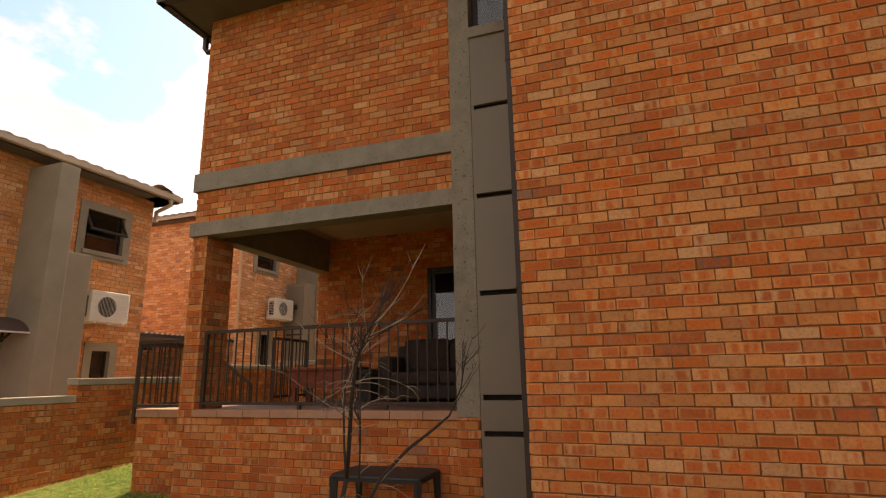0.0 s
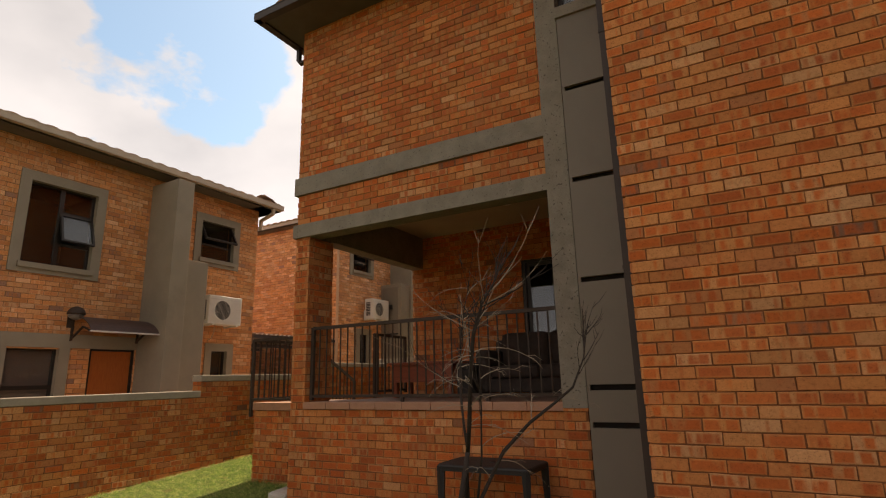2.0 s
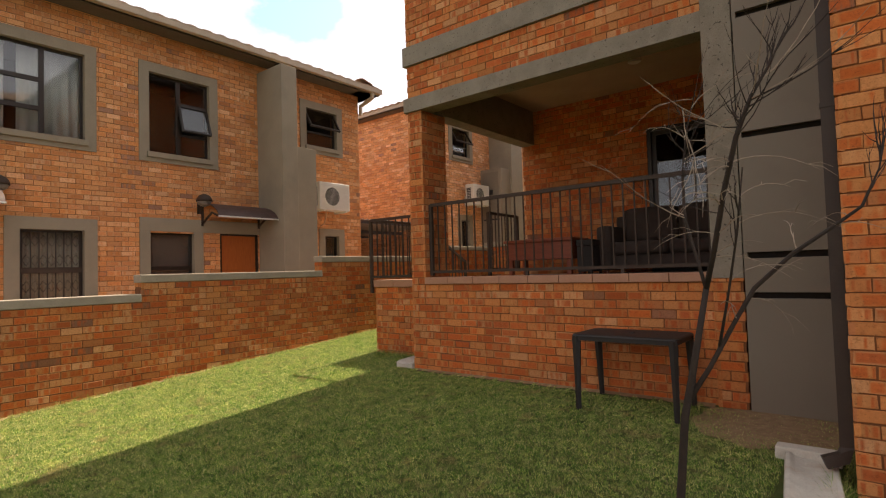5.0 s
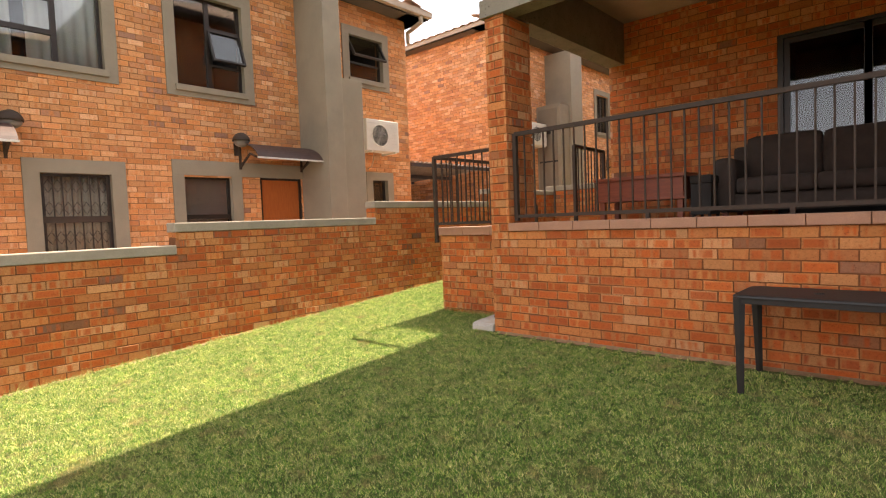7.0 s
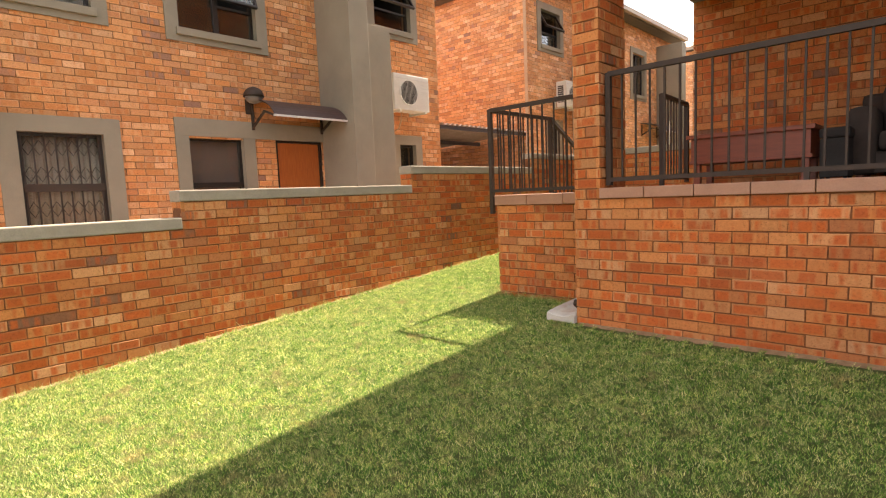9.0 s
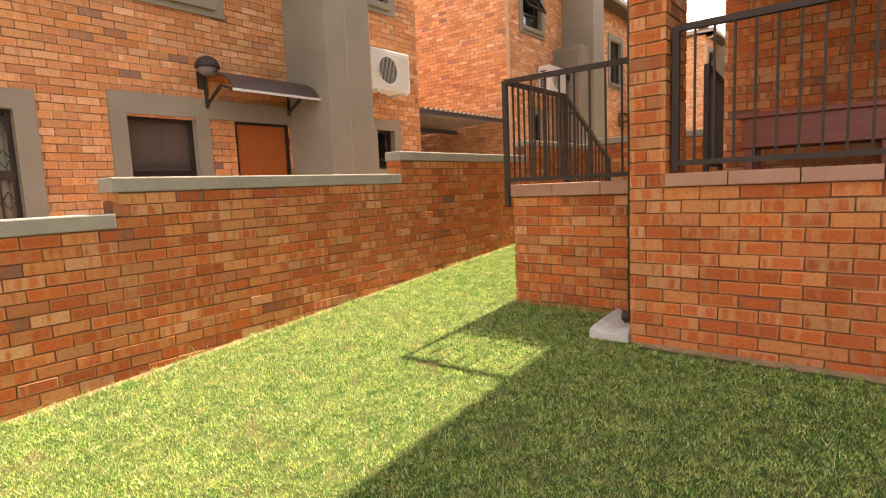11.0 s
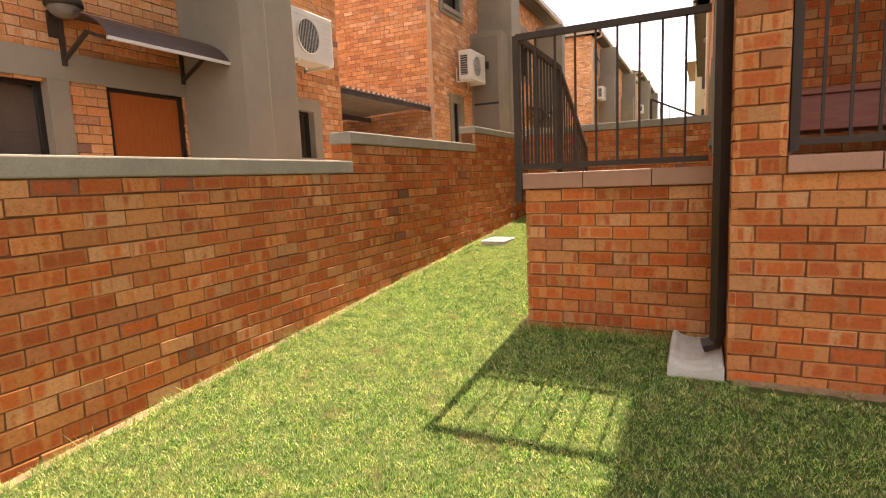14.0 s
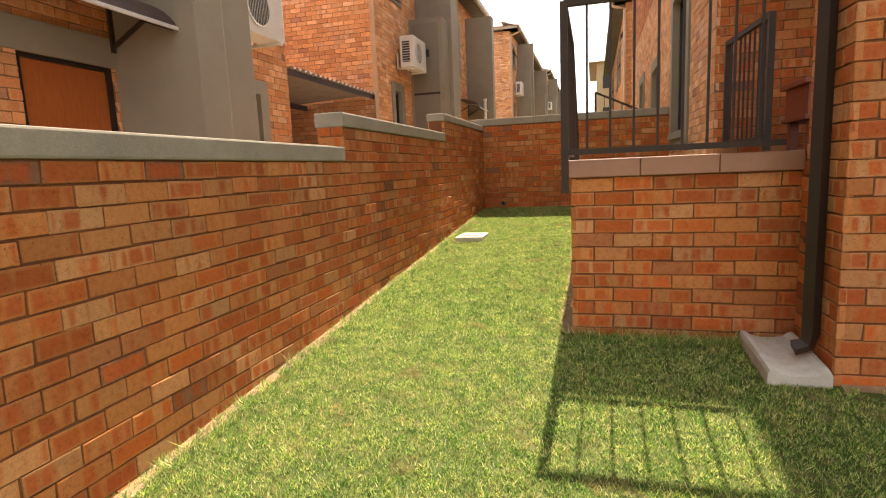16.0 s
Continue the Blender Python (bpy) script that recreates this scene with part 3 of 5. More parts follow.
def window(parent, o, u, n, u0, u1, v0, v1, lights, surround=0.17, opens=None, sill=True, curtain=False, bars=False, tilt=30, cloth=None):
    """A dark aluminium window in a plastered surround. lights: (u0, u1, v0, v1) of its panes as shares of the opening."""
    root = part("window", face_ring(o, u, n, u0, u1, v0, v1, 0.045, -0.13, -0.08), M_ALU, parent)
    if surround:
        part("surround", face_ring(o, u, n, u0 - surround, u1 + surround, v0 - surround, v1 + surround, surround + 0.005, -0.078, 0.028), M_PLASTER, root)
    if sill:
        part("sill", face_box(bmesh.new(), o, u, n, u0 - 0.04, u1 + 0.04, v0 - 0.09, v0 + 0.01, -0.1, 0.07, 0.008), M_PLASTER, root)
    # near-black box behind the panes, the unlit room's darkness put into its colour
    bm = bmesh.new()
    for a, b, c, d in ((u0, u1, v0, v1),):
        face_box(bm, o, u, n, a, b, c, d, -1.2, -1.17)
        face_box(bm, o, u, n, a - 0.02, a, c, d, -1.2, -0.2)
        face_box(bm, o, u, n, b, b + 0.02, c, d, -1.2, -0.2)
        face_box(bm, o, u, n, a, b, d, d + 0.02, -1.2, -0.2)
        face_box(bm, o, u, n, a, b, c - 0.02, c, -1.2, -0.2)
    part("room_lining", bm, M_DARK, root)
    W, H = u1 - u0, v1 - v0
    for i, (a, b, c, d) in enumerate(lights):
        a, b, c, d = u0 + a * W, u0 + b * W, v0 + c * H, v0 + d * H
        tilted = opens is not None and i == opens
        bm = face_ring(o, u, n, a, b, c, d, 0.035, -0.125, -0.075)
        pane = face_box(bmesh.new(), o, u, n, a + 0.03, b - 0.03, c + 0.03, d - 0.03, -0.104, -0.098)
        if tilted:
            hinge = Vector(o) + Vector(u) * a + Vector((0, 0, d))
            hinge += Vector(n) * -0.08
            turn = Matrix.Rotation(radians(tilt), 4, Vector(u) if Vector(u).cross(Vector((0, 0, 1))).dot(Vector(n)) < 0 else -Vector(u))
            for g in (bm, pane):
                bmesh.ops.transform(g, matrix=Matrix.Translation(hinge) @ turn @ Matrix.Translation(-hinge), verts=g.verts)
        sash = part("sash", bm, M_ALU, root)
        ob = part("pane", pane, M_GLASS, root)
        ob.visible_shadow = False
    if curtain:
        bm = bmesh.new()
        k = 60
        front = [bm.verts.new(Vector(o) + Vector(u) * (u0 + W * i / k) + Vector(n) * ((-0.24 if cloth is None else -0.175) + (0.0 if cloth is M_BLIND else 0.022 * math.sin(i * 1.35) + 0.012 * math.sin(i * 0.47))) + Vector((0, 0, v))) for v in (v0, v1) for i in range(k + 1)]
        for i in range(k):
            if cloth is None and 0.46 < i / k < 0.55:
                continue
            bm.faces.new((front[i], front[i + 1], front[k + 2 + i], front[k + 1 + i]))
        bm.normal_update()
        bmesh.ops.solidify(bm, geom=bm.faces[:], thickness=0.004)
        part("blind" if cloth is M_BLIND else "curtain", bm, cloth or M_CURTAIN, root, "plain brown roller blind" if cloth is M_BLIND else "gathered curtain", cloth is not M_BLIND)
    if bars:
        k = 7
        for i in range(k + 1):
            a = u0 + 0.05 + (W - 0.1) * i / k
            bm = face_box(bmesh.new(), o, u, n, a - 0.008, a + 0.008, v0, v1, -0.075, -0.06)
            if i < k:
                for c in (0.30, 0.62, 0.86):
                    z = v0 + c * H
                    p = Vector(o) + Vector(u) * a + Vector(n) * -0.066
                    sp = Vector(u) * ((W - 0.1) / k)
                    for rise in (0.09, -0.09):
                        tube(bm, [p + Vector((0, 0, z)), p + sp / 2 + Vector((0, 0, z + rise)), p + sp + Vector((0, 0, z))], 0.006, 4)
            part("burglar_bar", bm, M_STEEL, root, "dark steel security trellis")
        part("lock_rail", face_box(bmesh.new(), o, u, n, u0 + 0.03, u1 - 0.03, v0 + 0.46 * H, v0 + 0.53 * H, -0.078, -0.05), M_STEEL, root)
    return root


def face_ring(o, u, n, u0, u1, v0, v1, w, d0, d1):
    """A rectangular frame of width w, in one piece, from depth d0 to d1."""
    bm = bmesh.new()
    o, u, n = Vector(o), Vector(u), Vector(n)
    rings = [[bm.verts.new(o + u * a + n * d + Vector((0, 0, b))) for a, b in ((u0 + g, v0 + g), (u1 - g, v0 + g), (u1 - g, v1 - g), (u0 + g, v1 - g))] for g, d in ((0, d0), (0, d1), (w, d1), (w, d0))]
    for a, b in zip(rings, rings[1:] + rings[:1]):
        for k in range(4):
            bm.faces.new((a[k], a[(k + 1) % 4], b[(k + 1) % 4], b[k]))
    bmesh.ops.recalc_face_normals(bm, faces=bm.faces[:])
    return bm


def tiled_roof(parent, x0, x1, y0, y1, z, pitch, rows_from=None):
    """Hipped roof of a box plan, with rows of rolled tiles along its eaves."""
    t = math.tan(radians(pitch))
    half = min(x1 - x0, y1 - y0) / 2
    bm = bmesh.new()
    lo = [bm.verts.new(p) for p in ((x0, y0, z), (x1, y0, z), (x1, y1, z), (x0, y1, z))]
    if y1 - y0 >= x1 - x0:
        a, b = bm.verts.new(((x0 + x1) / 2, y0 + half, z + half * t)), bm.verts.new(((x0 + x1) / 2, y1 - half, z + half * t))
        fs = [(lo[0], lo[1], a), (lo[1], lo[2], b, a), (lo[2], lo[3], b), (lo[3], lo[0], a, b)]
    else:
        a, b = bm.verts.new((x0 + half, (y0 + y1) / 2, z + half * t)), bm.verts.new((x1 - half, (y0 + y1) / 2, z + half * t))
        fs = [(lo[3], lo[0], a), (lo[0], lo[1], b, a), (lo[1], lo[2], b), (lo[2], lo[3], a, b)]
    for f in fs:
        bm.faces.new(f)
    bm.faces.new(lo[::-1])
    return part("roof", bm, M_ROOF, parent, "brown clay tiled hipped roof")


def eave_tiles(parent, p0, p1, inward, pitch, rows=5):
    """Rolled tiles that show along an eave, joined into one mesh."""
    bm = bmesh.new()
    p0, p1, inward = Vector(p0), Vector(p1), Vector(inward)
    d = (p1 - p0)
    k = int(d.length / 0.3)
    d = d / k
    up = (inward + Vector((0, 0, math.tan(radians(pitch))))).normalized()
    nrm = d.normalized().cross(up)
    if nrm.z < 0:
        nrm = -nrm
    for r in range(rows):
        for i in range(k):
            q = p0 + d * i + up * (0.32 * r) + nrm * 0.02
            prof = [(0.0, 0.0), (0.18, 0.02), (0.42, 0.028), (0.66, 0.02), (0.84, 0.003), (0.98, 0.0)]
            ring = [[bm.verts.new(q + d * a + nrm * (b + lift) + up * s) for a, b in prof] for s, lift in ((-0.02, 0.03), (0.33, 0.0))]
            low = [bm.verts.new(q + d * a + nrm * (b + 0.008) + up * -0.02) for a, b in prof]
            for j in range(len(prof) - 1):
                bm.faces.new((ring[0][j], ring[0][j + 1], ring[1][j + 1], ring[1][j]))
                bm.faces.new((low[j], low[j + 1], ring[0][j + 1], ring[0][j]))
    ob = part("eave_tiles", bm, M_ROOF, parent)
    return tagged(ob, kind="stuff")


def railing(name, p0, p1, z0, z1, count, parent_label, posts=(True, True), slope=0.0, group="", feet=()):
    """Steel railing: top and bottom rail, upright bars, square end posts."""
    p0, p1 = Vector(p0), Vector(p1)
    root = thing(name, (p0.x, p0.y, z0), parent_label, "railing", group)
    d = p1 - p0
    sl = Vector((0, 0, slope))

    def bar(nm, a, b, w):
        part(nm, square_pipe(bmesh.new(), (a, b), w), M_STEEL, root)
    bar("top_rail", p0 + Vector((0, 0, z1)), p1 + Vector((0, 0, z1)) + sl, 0.042)
    bar("bottom_rail", p0 + Vector((0, 0, z0)), p1 + Vector((0, 0, z0)) + sl, 0.036)
    for i in range(1, count):
        q = p0 + d * (i / count) + sl * (i / count)
        bar("baluster", q + Vector((0, 0, z0)), q + Vector((0, 0, z1)), 0.0145)
    for want, q, s in ((posts[0], p0, 0), (posts[1], p1, slope)):
        if want:
            bar("post", q + Vector((0, 0, z0 + s - (want if want is not True else 0.05))), q + Vector((0, 0, z1 + s + 0.01)), 0.045)
    for f, drop in feet:
        q = p0 + d * f
        bar("foot", q + Vector((0, 0, z0)), q + Vector((0, 0, z0 - drop)), 0.035)
    return root


# ---------------------------------------------------------------- ground
bm = bmesh.new()
gx = [-400, -60, -20, -12, -9.01, -8.2, -7, -6, -5, -4, -3, -2, -1, 0, 2, 6, 20, 60, 400]
gy = [-400, -60, -12, -6, -3, -1, 0, 1, 2, 3, 4, 5, 6, 7, 8, 9, 10, 11, 12, 14, 18, 24, 40, 75, 400]
grid = [[bm.verts.new((x, y, ground_z(y))) for x in gx] for y in gy]
for j in range(len(gy) - 1):
    for i in range(len(gx) - 1):
        bm.faces.new((grid[j][i], grid[j][i + 1], grid[j + 1][i + 1], grid[j + 1][i]))
tagged(part("ground", bm, M_GROUND), "sloping garden soil under a mown lawn", "ground", kind="structure")


# unseen ground behind the garden wall, added pale to bounce light onto the houses
bm = bmesh.new()
pv = [[bm.verts.new((x, y, ground_z(y) + 0.006)) for x in (-40, -9.03)] for y in (-12, 0, 12, 24, 75)]
for a, c in zip(pv, pv[1:]):
    bm.faces.new((a[0], a[1], c[1], c[0]))
tagged(part("pavement", bm, M_BOUNCE), "added pale ground sheet bouncing sun onto the terraced houses", "pavement", kind="structure")
bm = bmesh.new()
edge_l = [[bm.verts.new((x + (0.05 * noise.noise((y * 2.3, 0, 5)) + 0.045 * noise.noise((y * 8.0, 2, 5)) if k else 0), y, ground_z(y) + 0.012 - 0.012 * k)) for k, x in enumerate((-8.79, -8.725))] for y in [-2 + 0.05 * i for i in range(286)]]
for a, c in zip(edge_l, edge_l[1:]):
    bm.faces.new((a[0], a[1], c[1], c[0]))
tagged(part("soil_edge", bm, M_SOIL), "bare sandy soil edge along the garden wall", "soil", kind="structure")


bm = bmesh.new()
edge_l = [[bm.verts.new((x + (0.04 * noise.noise((y * 5.3, 7, 5)) + 0.03 * noise.noise((y * 13.0, 2, 9)) if k else 0), y, ground_z(y) + 0.012 * k)) for k, x in ((0, -7.13), (1, -7.0))] for y in [6.25 + 0.05 * i for i in range(55)]]
for a, c in zip(edge_l, edge_l[1:]):
    bm.faces.new((a[0], a[1], c[1], c[0]))
tagged(part("soil_edge", bm, M_SOIL), "bare sandy soil edge beside the landing", "soil", kind="structure")

bm = bmesh.new()
edge_l = [[bm.verts.new((x, y + (0.035 * noise.noise((x * 4.3, 7, 5)) + 0.03 * noise.noise((x * 11.0, 2, 9)) if k else 0), ground_z(y) + (-0.002 if k else 0.014))) for k, y in ((1, 5.60), (0, 5.675))] for x in [-5.66 + 0.05 * i for i in range(76)]]
for a, c in zip(edge_l, edge_l[1:]):
    bm.faces.new((a[0], c[0], c[1], a[1]))
tagged(part("soil_edge", bm, M_SOIL), "bare reddish soil edge below the patio wall", "soil", kind="structure")

# ---------------------------------------------------------------- boundary wall
BX = -8.78
STEPS = [(-9.0, -3.1, 0.53), (-3.1, 0.15, 0.76), (0.15, 3.40, 1.005), (3.40, 6.59, 1.275), (6.59, 9.66, 1.545), (9.66, 12.295, 1.80)]
CAP = 0.115
HALVES = [round((y1 - y0) / (PITCH / 2)) for y0, y1, _ in STEPS]
BODY = [1.16 + round((top - CAP - 1.16) / COURSE) * COURSE for _, _, top in STEPS]
for i, (y0, y1, top) in enumerate(STEPS):
    base = ground_z(y0) - 0.1
    high = BODY[i]
    rows = round((high - base) / COURSE)
    low = high - rows * COURSE
    odd = (round((low - 1.16) / COURSE) + sum(HALVES[:i])) % 2
    pitch = 2 * (y1 - y0) / HALVES[i]
    w = thing("boundary_wall", (BX - 0.11, y0, base), "stepped orange brick garden wall with plastered coping", "wall", "boundary wall steps", "structure")
    body = brick_wall("wall_face", w, (BX, y0, low), Y, X, y1 - y0, high - low, thick=0.2, cut=0.0, singles=300 if i == 3 else (170 if i in (2, 4) else 0), centre=(1.0, 0.6), seed=20 + i, pitch=pitch, odd=odd, tooth=((BODY[i - 1] if i else -9) - low, high - low if i < 5 else -9))
    brickwork(body, (BX - 0.222, y0, low), Y, NX, y1 - y0, high - low, seed=40 + i)
    part("coping", box(bmesh.new(), BX - 0.24, BX + 0.012, y0 - (0.012 if i else 0), y1, high, top, 0.012), M_COPING, w, "weathered grey plaster coping")
    if i:
        brickwork(body, (BX - 0.222, y0, STEPS[i - 1][2]), X, NY, 0.222, high - STEPS[i - 1][2], seed=60 + i)

w = thing("boundary_wall", (-5, 12.41, 0.3), "orange brick garden wall across the end of the lawn", "wall", "boundary wall steps", "structure")
base = 0.25
body = brick_wall("wall_face", w, (BX - 0.2, 12.3, base), X, NY, 3.3, 1.80 - base, thick=0.2, cut=0.0, singles=150, centre=(1, 1), seed=31)
part("coping", box(bmesh.new(), BX - 0.24, -5.7, 12.29, 12.54, 1.80, 1.92, 0.012), M_COPING, w, "weathered grey plaster coping")
part("weep_pipe", tube(bmesh.new(), [(-8.45, 12.34, 0.42), (-8.45, 12.27, 0.42)], 0.035, 10), M_BLACK, w)

# the far side of the garden, behind the walker
w = thing("garden_wall", (0, -9.1, -1.2), "orange brick garden wall closing the lawn", "wall", kind="structure")
brick_wall("wall_face", w, (-8.8, -9, -1.3), X, (0, 1, 0), 16, 2.0, seed=33)


# ---------------------------------------------------------------- the house with the patio
FY = 5.67
house = thing("house", (-3.5, 8, -0.2), "two-storey orange brick house with concrete bands and a raised patio", "house")
LEDGE, FLOORZ = 1.12, 1.09
zb = 1.03 - 14 * COURSE
brick_wall("patio_wall", house, (-5.69, FY, zb), X, NY, 3.81, 14 * COURSE, thick=0.2, singles=220, centre=(0.6, 0.6), shift=0.12, seed=2)
brickwork(house, (-5.69, FY, zb), Y, NX, 0.62, 14 * COURSE, seed=3)
core("patio_wall", (-5.69 + RECESS, FY + 0.03, zb), Y, NX, 0.59, 14 * COURSE, (), 0.2, M_MORTAR, house)
# brick pillar at the patio's corner
zp = zb + 14 * COURSE
pil = core("pillar", (-5.69 + RECESS, FY + RECESS, zp), X, NY, 0.25 - 2 * RECESS, 3.41 - zp, (), 0.5, M_MORTAR, house)
for o, u, n, wd, s in (((-5.69, FY, zp), X, NY, 0.25, 0.12), ((-5.69, FY, zp), Y, NX, 0.52, 0.0), ((-5.44, FY, zp), Y, X, 0.52, 0.0), ((-5.69, FY + 0.52, zp), X, (0, 1, 0), 0.25, 0.12)):
    brickwork(pil, o, u, n, wd, 3.41 - zp, singles=60 if n == NY else 40, centre=(0, 0), shift=s, seed=4)
# terracotta capping pieces on the patio's edge
capped = block("ledge", (-5.44, -1.88, FY + 0.005, FY + 0.25, 1.03, 1.10), M_MORTAR, house)
k = 9
for i in range(k):
    a = -5.44 + 3.56 / k * i
    part("cap_tile", box(bmesh.new(), a + 0.003, a + 3.56 / k - 0.003, FY - 0.028, FY + 0.27, 1.03, LEDGE, 0.007), M_TILE, capped)
block("patio_floor", (-5.68, -1.6, FY + 0.2, 8.85, 0.9, FLOORZ), M_FLOOR, house)
# concrete lintel, brick course, slab edge
block("lintel", (-5.735, -1.88, FY - 0.035, FY + 0.22, 3.41, 3.608), M_CONCRETE, house, "grey off-shutter concrete lintel", 0.006)
block("side_beam", (-5.69, -5.44, FY + 0.24, 8.8, 3.43, 4.06), M_CONCRETE, house, "grey concrete beam over the patio's open side", 0.006)
brick_wall("band_wall", house, (-5.69, FY, 3.61), X, NY, 3.81, 0.452, thick=0.2, singles=70, shift=0.02, seed=6)
brickwork(house, (-5.69, FY + 0.01, 3.61), Y, NX, 4.0, 0.452, seed=7)
block("slab_edge", (-5.735, -1.88, FY - 0.035, 8.85, 4.063, 4.33), M_CONCRETE, house, "grey concrete slab edge band", 0.006)
block("patio_ceiling", (-5.46, -1.6, FY + 0.2, 8.85, 4.045, 4.06), M_CEIL, house, "cream painted patio ceiling")
brick_wall("upper_wall", house, (-5.69, FY, 4.33), X, NY, 3.81, 2.55, thick=0.2, singles=250, centre=(1.9, 1.0), shift=0.08, seed=8)
brick_wall("side_wall", house, (-5.69, FY, 4.33), Y, NX, 16, 2.55, thick=0.2, seed=9)
# concrete column over a brick pier
block("column", (-1.88, -1.62, FY - 0.05, FY + 0.2, 1.06, 6.85), M_CONCRETE, house, "grey off-shutter concrete column", 0.006)
pier = core("pier", (-1.88 + RECESS, FY - 0.045 + RECESS, zb), X, NY, 0.26 - 2 * RECESS, 1.06 - zb, (), 0.25, M_MORTAR, house)
brickwork(pier, (-1.88, FY - 0.045, zb), X, NY, 0.26, 1.06 - zb, shift=0.12, singles=30, seed=10)
brickwork(pier, (-1.88, FY - 0.045, zb), Y, NX, 0.05, 1.06 - zb, seed=11)
# service duct beside the column: boards with open slots
PY = 5.58
# near-black sheet behind the boards paints the shade inside the slots
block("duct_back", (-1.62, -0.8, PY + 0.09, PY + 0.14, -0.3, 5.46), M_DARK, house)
block("duct_base", (-1.62, -0.8, PY + 0.05, PY + 0.2, -0.4, -0.13), M_MORTAR, house)
edges = [-0.125, 0.878, 0.932, 1.232, 1.288, 2.318, 2.372, 3.418, 3.474, 4.508, 4.562, 5.45]
for a, b in zip(edges[::2], edges[1::2]):
    part("duct_panel", box(bmesh.new(), -1.605, -0.84, PY, PY + 0.05, a, b, 0.003), M_PANEL, house, "taupe painted duct panel")
for z in edges[2::2]:
    block("duct_strip", (-1.605, -1.575, PY + 0.002, PY + 0.04, z - 0.056, z), M_PANEL, house)
block("duct_sill", (-1.62, -0.83, PY - 0.03, PY + 0.2, 5.45, 5.59), M_CONCRETE, house, bevel=0.006)
o = (-1.62, PY + 0.12, 5.59)
window(house, o, X, NY, 0.0, 0.78, 0.0, 1.15, [(0.04, 0.96, 0.03, 0.97)], surround=0, sill=False)
# projecting wing
WY, WX = 4.15, -0.83
zw = -0.35
brick_wall("wing_wall", house, (WX, WY, zw), X, NY, 6.5, 7.2, thick=0.2, singles=300, centre=(1.0, 2.4), shift=0.13, seed=12, course=0.0848, pitch=0.226)
wing = brick_wall("wing_side", house, (WX, WY + 0.001, zw), Y, NX, 1.55, 7.2, thick=0.2, seed=13, course=0.0848, pitch=0.226)
# patio's back wall with the sliding door
BY = 8.8
SL0, SL1, SLT = 2.25, 4.05, 2.28
back = brick_wall("patio_back_wall", house, (-5.69, BY, FLOORZ), X, NY, 4.1, 2.95, holes=[(SL0, SL1, -1, SLT)], thick=0.2, singles=250, centre=(0.8, 0.6), seed=14)
brick_wall("patio_end_wall", house, (-1.62, FY + 0.2, FLOORZ), Y, NX, 3.0, 2.95, thick=0.2, seed=15)
slide = part("sliding_door", face_ring((-5.69, BY, FLOORZ), X, NY, SL0, SL1, 0.0, SLT, 0.06, -0.14, -0.02), M_ALU, house)
for a, b in ((SL0 + 0.05, 3.2), (3.12, SL1 - 0.05)):
    part("sash", face_ring((-5.69, BY, FLOORZ), X, NY, a, b, 0.05, SLT - 0.05, 0.075, -0.11, -0.07), M_ALU, slide)
    ob = part("pane", face_box(bmesh.new(), (-5.69, BY, FLOORZ), X, NY, a + 0.07, b - 0.07, 0.12, SLT - 0.12, -0.093, -0.087), M_GLASS, slide)
# near-black box: darkness of the room behind the sliding door, as colour
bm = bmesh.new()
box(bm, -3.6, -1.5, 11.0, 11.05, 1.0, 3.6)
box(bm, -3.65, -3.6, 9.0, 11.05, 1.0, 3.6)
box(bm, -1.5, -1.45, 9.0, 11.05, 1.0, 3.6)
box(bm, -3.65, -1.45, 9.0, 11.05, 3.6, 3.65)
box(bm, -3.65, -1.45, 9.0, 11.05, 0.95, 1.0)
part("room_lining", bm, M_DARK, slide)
# side of the house past the patio
side_holes = [(1.75, 3.05, 1.35, 3.30), (1.75, 3.05, 3.9, 5.2), (5.0, 6.2, 1.35, 2.75), (5.0, 6.2, 3.9, 5.2), (8.3, 9.3, 1.6, 2.9)]
so = (-5.69, BY + 0.001, 0.1)
# far side wall takes the lightened brick, its brightness painted in
brick_wall("long_side_wall", house, so, Y, NX, 13.0, 4.22, holes=[h for h in side_holes if h[3] < 4.2], thick=0.2, singles=120, centre=(0.5, 2), seed=16, material=M_LIFTED)
for h in side_holes:
    if h[3] < 4.2:
        window(house, so, Y, NX, *h, [(0.0, 0.5, 0.0, 1.0), (0.5, 1.0, 0.0, 1.0)], surround=0.19)
block("rear_wall", (-5.69, 5.6, 21.6, 21.8, -0.3, 6.9), M_MORTAR, house)
# roof, soffit, gutter
EZ = 6.83
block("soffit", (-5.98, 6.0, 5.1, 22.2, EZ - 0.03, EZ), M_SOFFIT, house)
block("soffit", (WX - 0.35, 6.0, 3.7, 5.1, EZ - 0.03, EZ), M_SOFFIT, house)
tiled_roof(house, -6.0, 6.05, 5.08, 22.2, EZ + 0.005, 26)
tiled_roof(house, WX - 0.37, 6.05, 3.68, 9.0, EZ + 0.004, 24)


def gutter(parent, a, b, out, material, w=0.11, h=0.12):
    """Square gutter from a to b, open at the top."""
    a, b, out = Vector(a), Vector(b), Vector(out)
    bm = bmesh.new()
    d = (b - a).normalized() * 0.0
    for o0, o1, z0, z1 in ((0, w, -0.004, 0.004), (0, 0.006, 0.0, h), (w - 0.006, w, 0.0, h), (w - 0.014, w + 0.006, h - 0.012, h)):
        p, q = a + out * o0, b + out * o1
        box(bm, p.x, q.x, p.y, q.y, a.z + z0, a.z + z1)
    return part("gutter", bm, material, parent)


